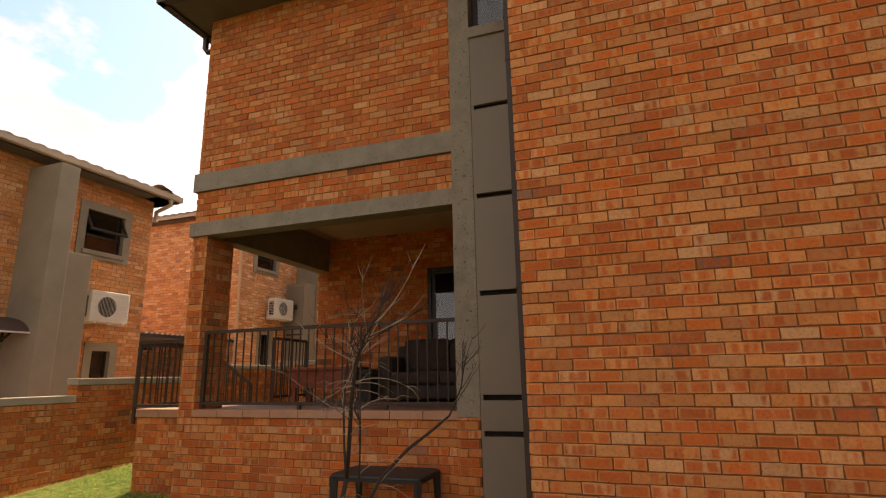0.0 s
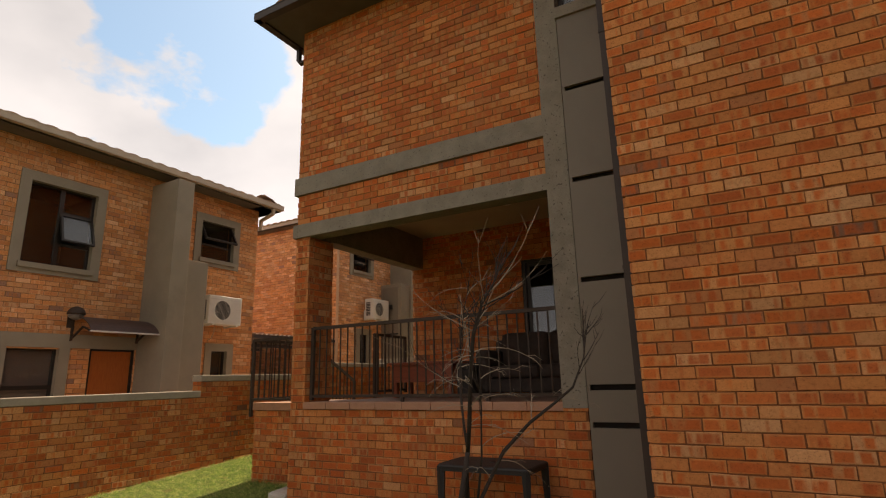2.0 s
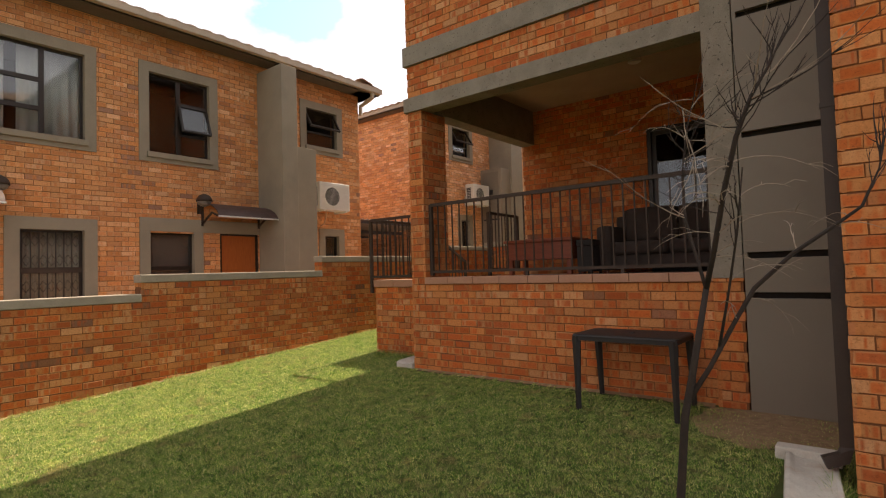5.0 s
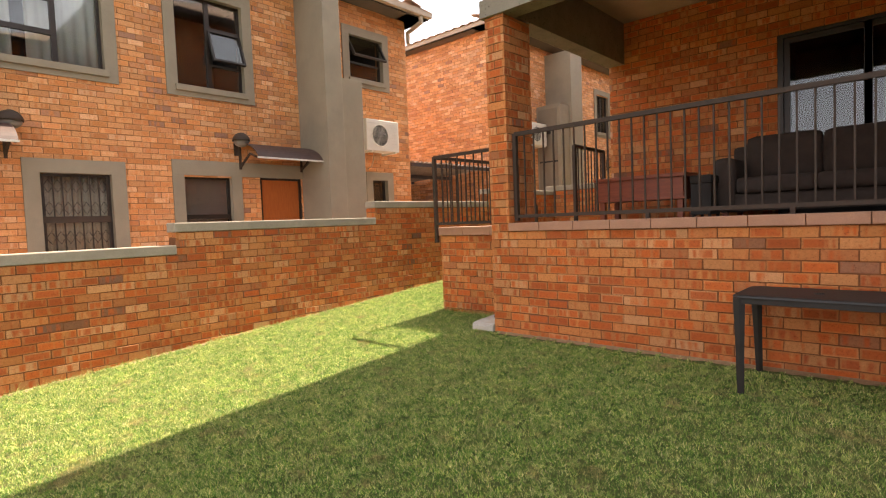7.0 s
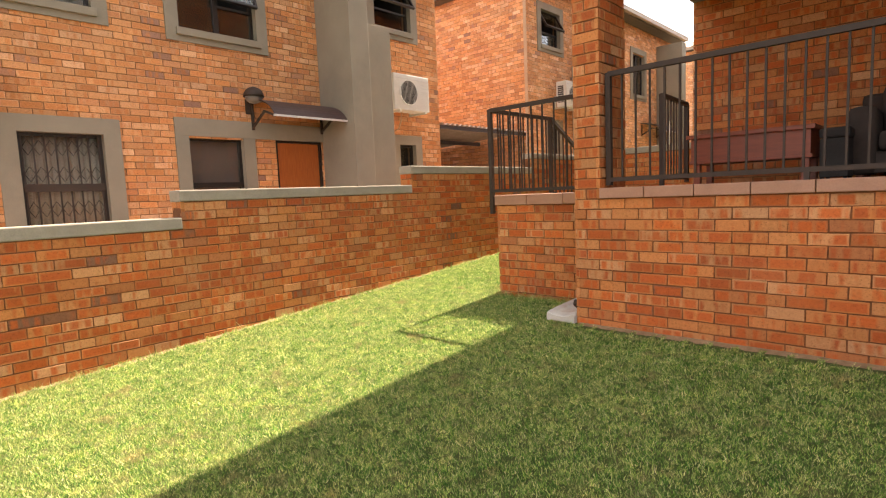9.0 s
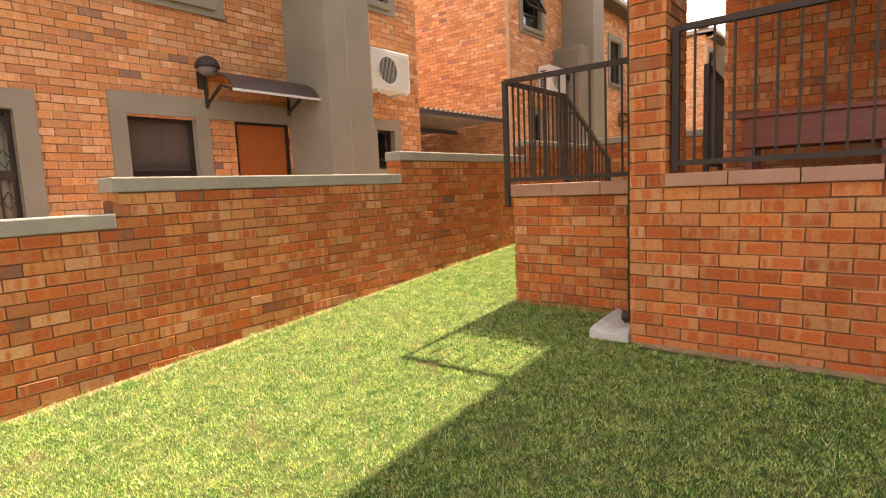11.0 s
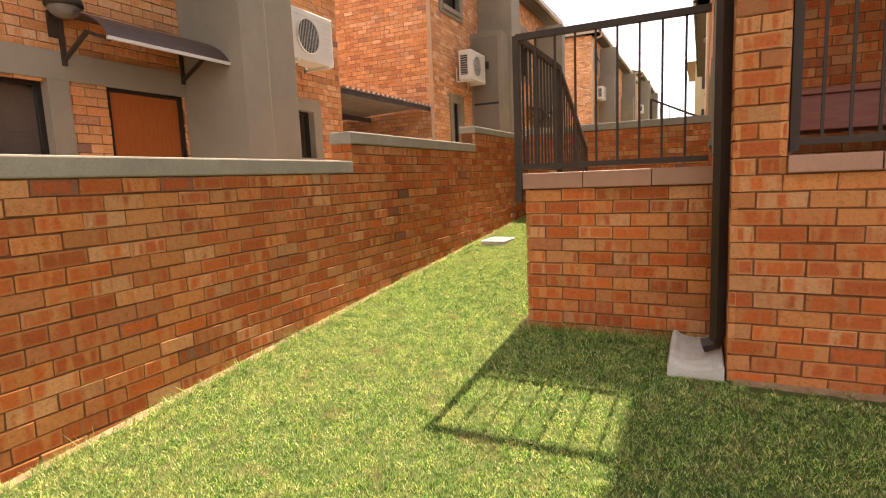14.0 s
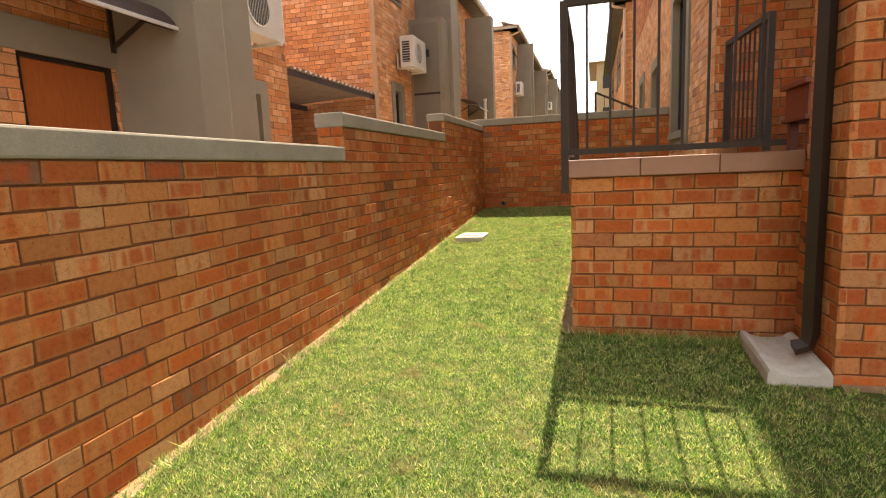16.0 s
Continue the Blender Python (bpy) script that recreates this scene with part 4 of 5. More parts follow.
gutter(house, (-5.97, 5.0, EZ - 0.06), (-5.97, 22.2, EZ - 0.06), NX, M_PIPE)
gutter(house, (-6.08, 5.1, EZ - 0.06), (6, 5.1, EZ - 0.06), NY, M_PIPE)
eave_tiles(house, (-6.0, 22.0, EZ + 0.03), (-6.0, 5.1, EZ + 0.03), X, 26, 2)


def downpipe(parent, pts, material, w=0.085, straps=()):
    ob = part("downpipe", square_pipe(bmesh.new(), pts, w), material, parent)
    for s in straps:
        x, y, z = s
        part("strap", box(bmesh.new(), x - w * 0.56, x + w * 0.56, y - w * 0.56, y + w * 0.56, z - 0.015, z + 0.015), material, ob)
    return ob


downpipe(house, [(-6.02, 5.90, EZ - 0.05), (-6.02, 5.90, 6.56), (-5.98, 5.90, 6.50), (-5.78, 5.90, 6.48), (-5.74, 5.90, 6.42), (-5.735, 5.87, 0.09), (-5.75, 5.87, 0.03), (-5.815, 5.87, 0.008)], M_PIPE, 0.062, [(-5.74, 5.90, 2.6), (-5.74, 5.90, 0.6)])
downpipe(house, [(-0.878, 4.40, EZ - 0.1), (-0.878, 4.40, 0.02), (-0.90, 4.39, -0.05), (-1.0, 4.36, -0.09)], M_PIPE, 0.075, [(-0.878, 4.40, 2.2), (-0.878, 4.40, 4.3)])

# landing and steps down to the back garden
landing = thing("landing", (-6.3, 6.9, 0), "brick landing with terracotta capping and steps", "steps", kind="structure")
LX, LY = -7.015, 6.25
zl = 0.972 - 13 * COURSE
lw = brick_wall("landing_wall", landing, (LX, LY, zl), X, NY, 1.33, 13 * COURSE, thick=0.3, singles=80, centre=(0.6, 0.5), shift=0.03, seed=17)
brickwork(lw, (LX, LY, zl), Y, NX, 1.25, 13 * COURSE, singles=70, shift=0.12, seed=18)
block("landing_core", (LX + RECESS, -5.69, LY + 0.2, 7.5, zl, 0.972), M_MORTAR, lw)
k = 3
for i in range(k):
    a = LX - 0.03 + (1.36 / k) * i
    part("cap_tile", box(bmesh.new(), a + 0.002, a + 1.36 / k - 0.002, LY - 0.03, LY + 0.27, 0.972, 1.085, 0.007), M_TILE, landing)
block("landing_floor", (LX - 0.02, -5.69, LY + 0.27, 7.5, 0.972, 1.075), M_FLOOR, landing)
for i in range(6):
    z = 0.92 - 0.165 * i
    st = block("step", (LX, -5.69, 7.5 + 0.25 * i, 7.5 + 0.25 * (i + 1), -0.3, z - 0.04), M_MORTAR, landing)
    block("tread", (LX - 0.015, -5.69, 7.49 + 0.25 * i, 7.51 + 0.25 * (i + 1), z - 0.04, z), M_TILE, st, bevel=0.006)
    if i < 5:
        brickwork(st, (LX - RECESS, 7.5 + 0.25 * i, -0.2), Y, NX, 0.25, z - 0.04 + 0.2, seed=70 + i)

# railings
railing("patio_railing", (-5.40, FY + 0.10, 0), (-1.90, FY + 0.10, 0), 1.19, 2.10, 29, "dark brown steel patio railing with square bars", feet=[(0.42, 0.08), (0.75, 0.08)])
railing("landing_railing", (LX - 0.035, LY - 0.04, 0), (-5.80, LY - 0.04, 0), 1.135, 2.045, 9, "dark brown steel railing on the brick landing", posts=(0.26, False))
railing("landing_railing", (LX - 0.035, LY + 0.0, 0), (LX - 0.035, 7.49, 0), 1.135, 2.045, 12, "dark brown steel railing along the landing's side", posts=(False, True))
railing("stair_railing", (LX - 0.035, 7.50, 0), (LX - 0.035, 8.75, 0), 1.10, 2.05, 12, "sloping dark brown steel stair railing", posts=(False, 0.3), slope=-0.68)
railing("patio_gate", (-5.57, 7.42, 0), (-5.65, 8.45, 0), 1.20, 2.12, 9, "dark brown steel gate on the patio's open side", posts=(0.1, True))

railing("stair_railing", (-6.84, 15.0, 0), (-5.75, 15.0, 0), 1.75, 2.56, 6, "sloping dark steel stair railing of the next house", posts=(1.25, 0.8), slope=-0.52)

# ---------------------------------------------------------------- things on the patio
def coffee_table():
    t = thing("coffee_table", (-4.7, 7.75, FLOORZ), "reddish mahogany coffee table with a deep apron", "table")
    part("tabletop", box(bmesh.new(), -5.32, -4.14, 7.45, 8.05, 1.60, 1.645, 0.008), M_CHEST, t)
    part("apron", box(bmesh.new(), -5.28, -4.18, 7.49, 8.01, 1.36, 1.60, 0.005), M_CHEST, t)
    part("rail", box(bmesh.new(), -5.30, -4.16, 7.47, 8.03, 1.33, 1.365, 0.006), M_CHEST, t)
    for x in (-5.26, -4.26):
        for y in (7.5, 7.94):
            part("leg", box(bmesh.new(), x, x + 0.07, y, y + 0.07, FLOORZ, 1.33, 0.01), M_CHEST, t)


def stool():
    t = thing("stool", (-4.05, 7.75, FLOORZ), "black upholstered cube stool", "stool")
    part("seat", box(bmesh.new(), -4.13, -3.88, 7.55, 7.95, 1.50, 1.60, 0.03), M_DARK, t)
    part("body", box(bmesh.new(), -4.12, -3.89, 7.56, 7.94, 1.13, 1.50, 0.012), M_DARK, t)
    for x in (-4.11, -3.93):
        for y in (7.57, 7.9):
            part("foot", box(bmesh.new(), x, x + 0.03, y, y + 0.03, FLOORZ, 1.13), M_STEEL, t)


def sofa():
    t = thing("sofa", (-2.9, 8.3, FLOORZ), "dark taupe fabric sofa with loose cushions", "sofa")
    x0, x1, y0, y1 = -3.95, -1.86, 7.85, 8.72
    part("base", box(bmesh.new(), x0 + 0.03, x1 - 0.03, y0 + 0.05, y1, 1.15, 1.36, 0.03), M_FABRIC, t)
    for a in (x0, x1 - 0.24):
        part("armrest", box(bmesh.new(), a, a + 0.24, y0, y1, 1.14, 1.80, 0.08), M_FABRIC, t, smooth=True)
    for i in range(2):
        a = x0 + 0.25 + i * 0.80
        part("seat_cushion", box(bmesh.new(), a, a + 0.79, y0 - 0.02, y1 - 0.2, 1.36, 1.55, 0.06), M_FABRIC, t, smooth=True)
        part("back_cushion", box(bmesh.new(), a - 0.02, a + 0.79, y1 - 0.36, y1 - 0.08, 1.52, 2.08, 0.11), M_FABRIC, t, smooth=True)
    part("backrest", box(bmesh.new(), x0 + 0.05, x1 - 0.05, y1 - 0.16, y1 + 0.02, 1.15, 1.98, 0.05), M_FABRIC, t, smooth=True)
    for x in (x0 + 0.08, x1 - 0.14):
        for y in (y0 + 0.08, y1 - 0.12):
            part("foot", box(bmesh.new(), x, x + 0.06, y, y + 0.06, FLOORZ, 1.15, 0.01), M_CHEST, t)


coffee_table()
stool()
sofa()
t = thing("ceiling_light", (-3.17, 7.6, 4.01), "round flush downlight in the patio ceiling", "lamp")
part("rim", tube(bmesh.new(), [(-3.17, 7.6, 4.046), (-3.17, 7.6, 4.02)], 0.09, 20), M_WHITE, t)
part("diffuser", tube(bmesh.new(), [(-3.17, 7.6, 4.021), (-3.17, 7.6, 4.01)], 0.07, 20), M_WHITE, t)


# ---------------------------------------------------------------- garden things
def plastic_table():
    z0 = ground_z(5.3)
    t = thing("plastic_table", (-2.6, 5.27, z0), "black moulded plastic garden table on splayed legs", "table")
    x0, x1, y0, y1, z = -3.04, -2.04, 4.99, 5.60, 0.55
    bm = bmesh.new()
    c = 0.09
    ring = []
    for zz, g in ((z - 0.012, 0.0), (z, -0.006), (z + 0.006, -0.02)):
        r = []
        for cx, cy, a0 in ((x1 - c, y1 - c, 0), (x0 + c, y1 - c, 90), (x0 + c, y0 + c, 180), (x1 - c, y0 + c, 270)):
            for j in range(6):
                a = radians(a0 + 18 * j)
                r.append(bm.verts.new((cx + (c + g) * math.cos(a), cy + (c + g) * math.sin(a), zz)))
        ring.append(r)
    for a, b in zip(ring, ring[1:]):
        for j in range(24):
            bm.faces.new((a[j], a[(j + 1) % 24], b[(j + 1) % 24], b[j]))
    bm.faces.new(ring[-1])
    bm.faces.new(ring[0][::-1])
    part("tabletop", bm, M_BLACK, t)
    part("apron", apron_ring(x0 + 0.02, x1 - 0.02, y0 + 0.02, y1 - 0.02, z - 0.055, z - 0.011), M_BLACK, t)
    part("parasol_cap", tube(bmesh.new(), [((x0 + x1) / 2, (y0 + y1) / 2, z), ((x0 + x1) / 2, (y0 + y1) / 2, z + 0.014)], [0.035, 0.028], 14), M_BLACK, t)
    for sx, sy in ((0, 0), (1, 0), (0, 1), (1, 1)):
        x, y = (x1 - 0.05, x0 + 0.05)[1 - sx], (y1 - 0.05, y0 + 0.05)[1 - sy]
        ox, oy = 0.015 if sx else 0.012, 0.03 if sy else -0.03
        bm = bmesh.new()
        tube(bm, [(x, y, z - 0.02), (x + ox * 0.5, y + oy * 0.5, (z + z0) / 2), (x + ox, y + oy, z0 - 0.01)], [0.045, 0.034, 0.026], 6)
        part("leg", bm, M_BLACK, t)


def apron_ring(x0, x1, y0, y1, z0, z1):
    bm = bmesh.new()
    box(bm, x0, x1, y0, y0 + 0.012, z0, z1)
    box(bm, x0, x1, y1 - 0.012, y1, z0, z1)
    box(bm, x0, x0 + 0.012, y0 + 0.012, y1 - 0.012, z0, z1)
    box(bm, x1 - 0.012, x1, y0 + 0.012, y1 - 0.012, z0, z1)
    return bm


plastic_table()


def splash_block(at, turn, length, width, tall, label):
    """Precast rainwater channel: solid under, dished on top, with raised rims and a square head."""
    t = thing("splash_block", at, label, "splash block", "rainwater splash blocks")
    bm = bmesh.new()
    prof = [(-0.5, 0.0), (-0.5, 0.86), (-0.47, 1.0), (-0.40, 1.0), (-0.30, 0.86), (-0.12, 0.78), (0.12, 0.78), (0.30, 0.86), (0.40, 1.0), (0.47, 1.0), (0.5, 0.86), (0.5, 0.0)]
    rings = []
    for s, wf, hf in ((0.0, 1.0, 1.0), (0.06, 1.0, 1.0), (0.5, 1.0, 0.93), (0.93, 1.0, 0.82), (1.0, 0.99, 0.76)):
        rings.append([bm.verts.new((a * width * wf, -s * length, b * tall * hf)) for a, b in prof])
    for a, b in zip(rings, rings[1:]):
        for j in range(len(prof)):
            bm.faces.new((a[j], a[(j + 1) % len(prof)], b[(j + 1) % len(prof)], b[j]))
    bm.faces.new(rings[0][::-1])
    bm.faces.new(rings[-1])
    bmesh.ops.recalc_face_normals(bm, faces=bm.faces[:])
    bmesh.ops.transform(bm, matrix=Matrix.Translation(at) @ Matrix.Rotation(radians(turn), 4, "Z"), verts=bm.verts)
    part("channel", bm, M_SPLASH, t)
    return t


splash_block((-5.85, 6.22, ground_z(5.7) - 0.05), 0, 0.58, 0.30, 0.165, "pale precast concrete splash block under a downpipe")
s = splash_block((-1.10, 4.64, ground_z(4.2) - 0.06), 6, 1.1, 0.30, 0.155, "pale rust-stained precast concrete rainwater channel")
bm = box(bmesh.new(), -1.31, -0.92, 4.62, 4.76, ground_z(4.2) - 0.05, ground_z(4.2) + 0.115, 0.015)
part("head", bm, M_SPLASH, s)
t = thing("drain_cover", (-8.42, 9.5, ground_z(9.5)), "pale concrete drain cover set in the lawn", "drain cover")
part("slab", box(bmesh.new(), -8.60, -8.25, 9.30, 9.78, ground_z(9.3) - 0.05, ground_z(9.6) + 0.045, 0.012), M_SPLASH, t)
part("lid", box(bmesh.new(), -8.53, -8.32, 9.40, 9.68, ground_z(9.6) + 0.045, ground_z(9.6) + 0.058, 0.004), M_SPLASH, t)


def bare_tree():
    """Leafless sapling: a thin forked trunk, two main limbs, and drooping dead twigs."""
    rng = random.Random(11)
    TY = 1.90
    root = thing("tree", (-1.24, TY, ground_z(TY)), "small leafless sapling with a forked dark trunk", "tree")
    limbs = [
        ([(-1.230, TY - 0.020, ground_z(TY) - 0.03), (-1.200, TY, 0.186), (-1.182, TY, 0.481), (-1.159, TY, 0.730), (-1.127, TY, 0.887), (-1.085, TY + 0.020, 1.127)], [0.026, 0.023, 0.021, 0.019, 0.017, 0.014]),
        ([(-1.085, TY + 0.020, 1.127), (-1.044, TY - 0.039, 1.246), (-0.997, TY - 0.113, 1.402), (-0.949, TY - 0.174, 1.539), (-0.909, TY - 0.180, 1.637), (-0.863, TY - 0.160, 1.721), (-0.821, TY - 0.160, 1.814)], [0.014, 0.013, 0.012, 0.011, 0.008, 0.005, 0.002]),
        ([(-1.085, TY + 0.020, 1.127), (-1.114, TY + 0.050, 1.219), (-1.161, TY + 0.120, 1.349), (-1.171, TY + 0.150, 1.525), (-1.153, TY + 0.160, 1.665), (-1.115, TY + 0.150, 1.794)], [0.01, 0.008, 0.007, 0.005, 0.004, 0.002]),
        ([(-1.150, TY, 0.776), (-1.085, TY + 0.020, 0.887), (-1.012, TY + 0.050, 1.034), (-0.961, TY + 0.060, 1.127), (-0.860, TY + 0.080, 1.228), (-0.772, TY + 0.100, 1.293), (-0.698, TY + 0.100, 1.349), (-0.656, TY + 0.120, 1.451), (-0.633, TY + 0.120, 1.571)], [0.014, 0.012, 0.011, 0.011, 0.01, 0.009, 0.007, 0.004, 0.002]),
        ([(-1.058, TY + 0.030, 0.951), (-1.021, TY, 1.108), (-0.974, TY - 0.084, 1.290), (-0.941, TY - 0.154, 1.459)], [0.008, 0.006, 0.005, 0.003]),
    ]
    limbs = [(q, [0.62 * v for v in r]) for q, r in limbs]
    bm = bmesh.new()
    for p, r in limbs[:1]:
        tube(bm, p, r, 9)
    trunk = part("trunk", bm, M_BARK, root, smooth=True)
    for p, r in limbs[1:]:
        part("limb", tube(bmesh.new(), p, r, 7), M_BARK, root, smooth=True)
    dark, pale = bmesh.new(), bmesh.new()

    def spray(bm, q, d, length, bend, r0, forks):
        """One thin twig that bends up or droops, with side shoots."""
        q, d = Vector(q), Vector(d).normalized()
        pts = [q]
        for _ in range(7):
            d = (d + Vector((rng.uniform(-0.2, 0.2), rng.uniform(-0.2, 0.2), bend))).normalized()
            pts.append(pts[-1] + d * length / 7)
        tube(bm, pts, [r0 * (1 - 0.115 * k) for k in range(8)], 5)
        for _ in range(forks):
            k = rng.randint(2, 6)
            e = (pts[k] - pts[k - 1]).normalized() + Vector((rng.uniform(-0.9, 0.9), rng.uniform(-0.9, 0.9), rng.uniform(-0.1, 0.7)))
            e.normalize()
            m = length * rng.uniform(0.18, 0.42)
            tube(bm, [pts[k], pts[k] + e * m * 0.5, pts[k] + e * m + Vector((0, 0, bend * 0.12))], [r0 * 0.6, r0 * 0.45, r0 * 0.25], 4)

    def along(p, f):
        k = min(int(f * (len(p) - 1)), len(p) - 2)
        return Vector(p[k]).lerp(Vector(p[k + 1]), f * (len(p) - 1) - k)
    # upright fans at the ends of the two leaders and of the side limb
    for li, lo, many in ((1, 0.45, 13), (2, 0.4, 7), (3, 0.78, 8), (4, 0.5, 4)):
        for _ in range(many):
            spray(dark, along(limbs[li][0], rng.uniform(lo, 0.98)), (rng.uniform(-0.7, 0.7), rng.uniform(-0.8, 0.8), rng.uniform(0.5, 1.2)), rng.uniform(0.10, 0.21), 0.10, rng.uniform(0.0016, 0.0032), 2)
    for li, lo, many in ((1, 0.25, 11), (2, 0.3, 10)):
        for _ in range(many):
            ang = rng.uniform(0, 2 * math.pi)
            spray(dark if rng.random() < 0.6 else pale, along(limbs[li][0], rng.uniform(lo, 0.8)), (math.cos(ang), math.sin(ang), rng.uniform(0.1, 0.9)), rng.uniform(0.20, 0.36), 0.05, rng.uniform(0.0016, 0.0028), 3)
    # pale dead twigs, arching over and hanging
    for li, lo, hi, many in ((1, 0.1, 0.6, 11), (2, 0.4, 1.0, 7), (3, 0.25, 0.7, 6), (4, 0.3, 0.9, 3)):
        for _ in range(many):
            spray(pale, along(limbs[li][0], rng.uniform(lo, hi)), (rng.uniform(-0.8, 1.0), rng.uniform(-0.9, 0.9), rng.uniform(0.1, 0.7)), rng.uniform(0.12, 0.26), -0.16, rng.uniform(0.0013, 0.0024), 2)
    for x, z in ((-1.16, 1.73), (-1.145, 1.62), (-1.13, 1.55)):
        spray(pale, (x, TY + 0.14, z), (rng.uniform(-0.3, 0.3), 0.1, -0.6), 0.24, -0.15, 0.0022, 2)
    tagged(part("twig", dark, M_BARK, root), kind="stuff")
    tagged(part("dead_twig", pale, M_TWIG, root, "pale dry drooping twigs"), kind="stuff")


bare_tree()


# ---------------------------------------------------------------- terraced neighbours
def air_conditioner(centre_y, x_front, z0, out=1, big=True):
    """Outdoor unit on wall brackets; out = +1 faces +x."""
    t = thing("air_conditioner", (x_front - out * 0.17, centre_y, z0), "white outdoor air conditioning unit on wall brackets", "air conditioner", "outdoor units")
    w, d, h = 0.90, 0.31, 0.65
    y0, y1 = centre_y - w / 2, centre_y + w / 2
    xb = x_front - out * d
    part("casing", box(bmesh.new(), min(xb, x_front), max(xb, x_front), y0, y1, z0, z0 + h, 0.018), M_WHITE, t)
    cy, cz = centre_y - 0.09, z0 + h * 0.49
    bm = bmesh.new()
    ring = [(x_front + out * 0.012, cy + 0.222 * math.cos(a), cz + 0.222 * math.sin(a)) for a in [2 * math.pi * j / 28 for j in range(29)]]
    guard = part("fan_guard", tube(bm, ring, 0.007, 4), M_WHITE, t)
    for j in range(-6, 7):
        e = 0.032 * j
        q = math.sqrt(0.222 ** 2 - e * e)
        part("guard_bar", tube(bmesh.new(), [(x_front + out * 0.012, cy + e, cz - q), (x_front + out * 0.012, cy + e, cz + q)], 0.0028, 4), M_WHITE, guard)
    # solid black disc on the casing, the fan opening's shade as colour
    part("fan_recess", tube(bmesh.new(), [(x_front - out * 0.02, cy, cz), (x_front + out * 0.004, cy, cz)], 0.222, 32), M_BLACK, t, "black disc painting the shade of the round fan opening")
    part("louvre_strip", box(bmesh.new(), x_front - out * 0.002, x_front + out * 0.004, y0 + 0.03, y1 - 0.03, z0 + h * 0.86, z0 + h * 0.885), M_SHEET, t)
    for y in (y0 + 0.12, y1 - 0.12):
        bm = bmesh.new()
        box(bm, xb - out * 0.12, x_front + out * 0.02, y - 0.02, y + 0.02, z0 - 0.035, z0)
        box(bm, xb - out * 0.12, xb - out * 0.09, y - 0.02, y + 0.02, z0 - 0.035, z0 + 0.3)
        part("bracket", bm, M_WHITE, t)
    bm = bmesh.new()
    yq = y1 + 0.03
    tube(bm, [(xb + out * 0.12, y1 - 0.01, z0 + 0.45), (xb + out * 0.12, yq + 0.03, z0 + 0.43), (xb + out * 0.06, yq + 0.05, z0 + 0.3), (xb - out * 0.1, yq + 0.02, z0 + 0.1)], 0.018, 6)
    part("refrigerant_pipe", bm, M_BLACK, t)
    for j in range(3):
        r = 0.035 + 0.012 * j
        loop = [(xb + out * (0.10 + 0.02 * j), y1 + 0.035 + 0.01 * j + r * math.cos(a), z0 + 0.40 + r * 1.3 * math.sin(a)) for a in [k * 0.62 for k in range(9)]]
        part("cable_loop", tube(bmesh.new(), loop, 0.007, 5), M_BLACK, t)
    # solid black plate gives the shade behind the fins
    grille = part("side_grille", box(bmesh.new(), min(xb, x_front) + 0.05, max(xb, x_front) - 0.09, y0 - 0.004, y0 + 0.004, z0 + 0.10, z0 + h - 0.12), M_BLACK, t, "black plate painting the shade between the side fins")
    for j in range(9):
        z = z0 + 0.12 + j * 0.052
        part("fin", box(bmesh.new(), min(xb, x_front) + 0.05, max(xb, x_front) - 0.09, y0 - 0.009, y0 - 0.004, z, z + 0.012), M_SHEET, grille)
    for j in range(7):
        z = z0 + 0.10 + j * 0.065
        part("pressed_line", box(bmesh.new(), x_front - out * 0.002, x_front + out * 0.003, y1 - 0.21, y1 - 0.03, z, z + 0.006), M_SHEET, t)
    part("drain_hose", tube(bmesh.new(), [(xb + out * 0.1, centre_y - 0.1, z0), (xb + out * 0.08, centre_y - 0.1, z0 - 0.16), (xb + out * 0.02, centre_y - 0.11, z0 - 0.30), (xb - out * 0.12, centre_y - 0.11, z0 - 0.34)], 0.014, 6), M_PIPE_CREAM, t)
    return t


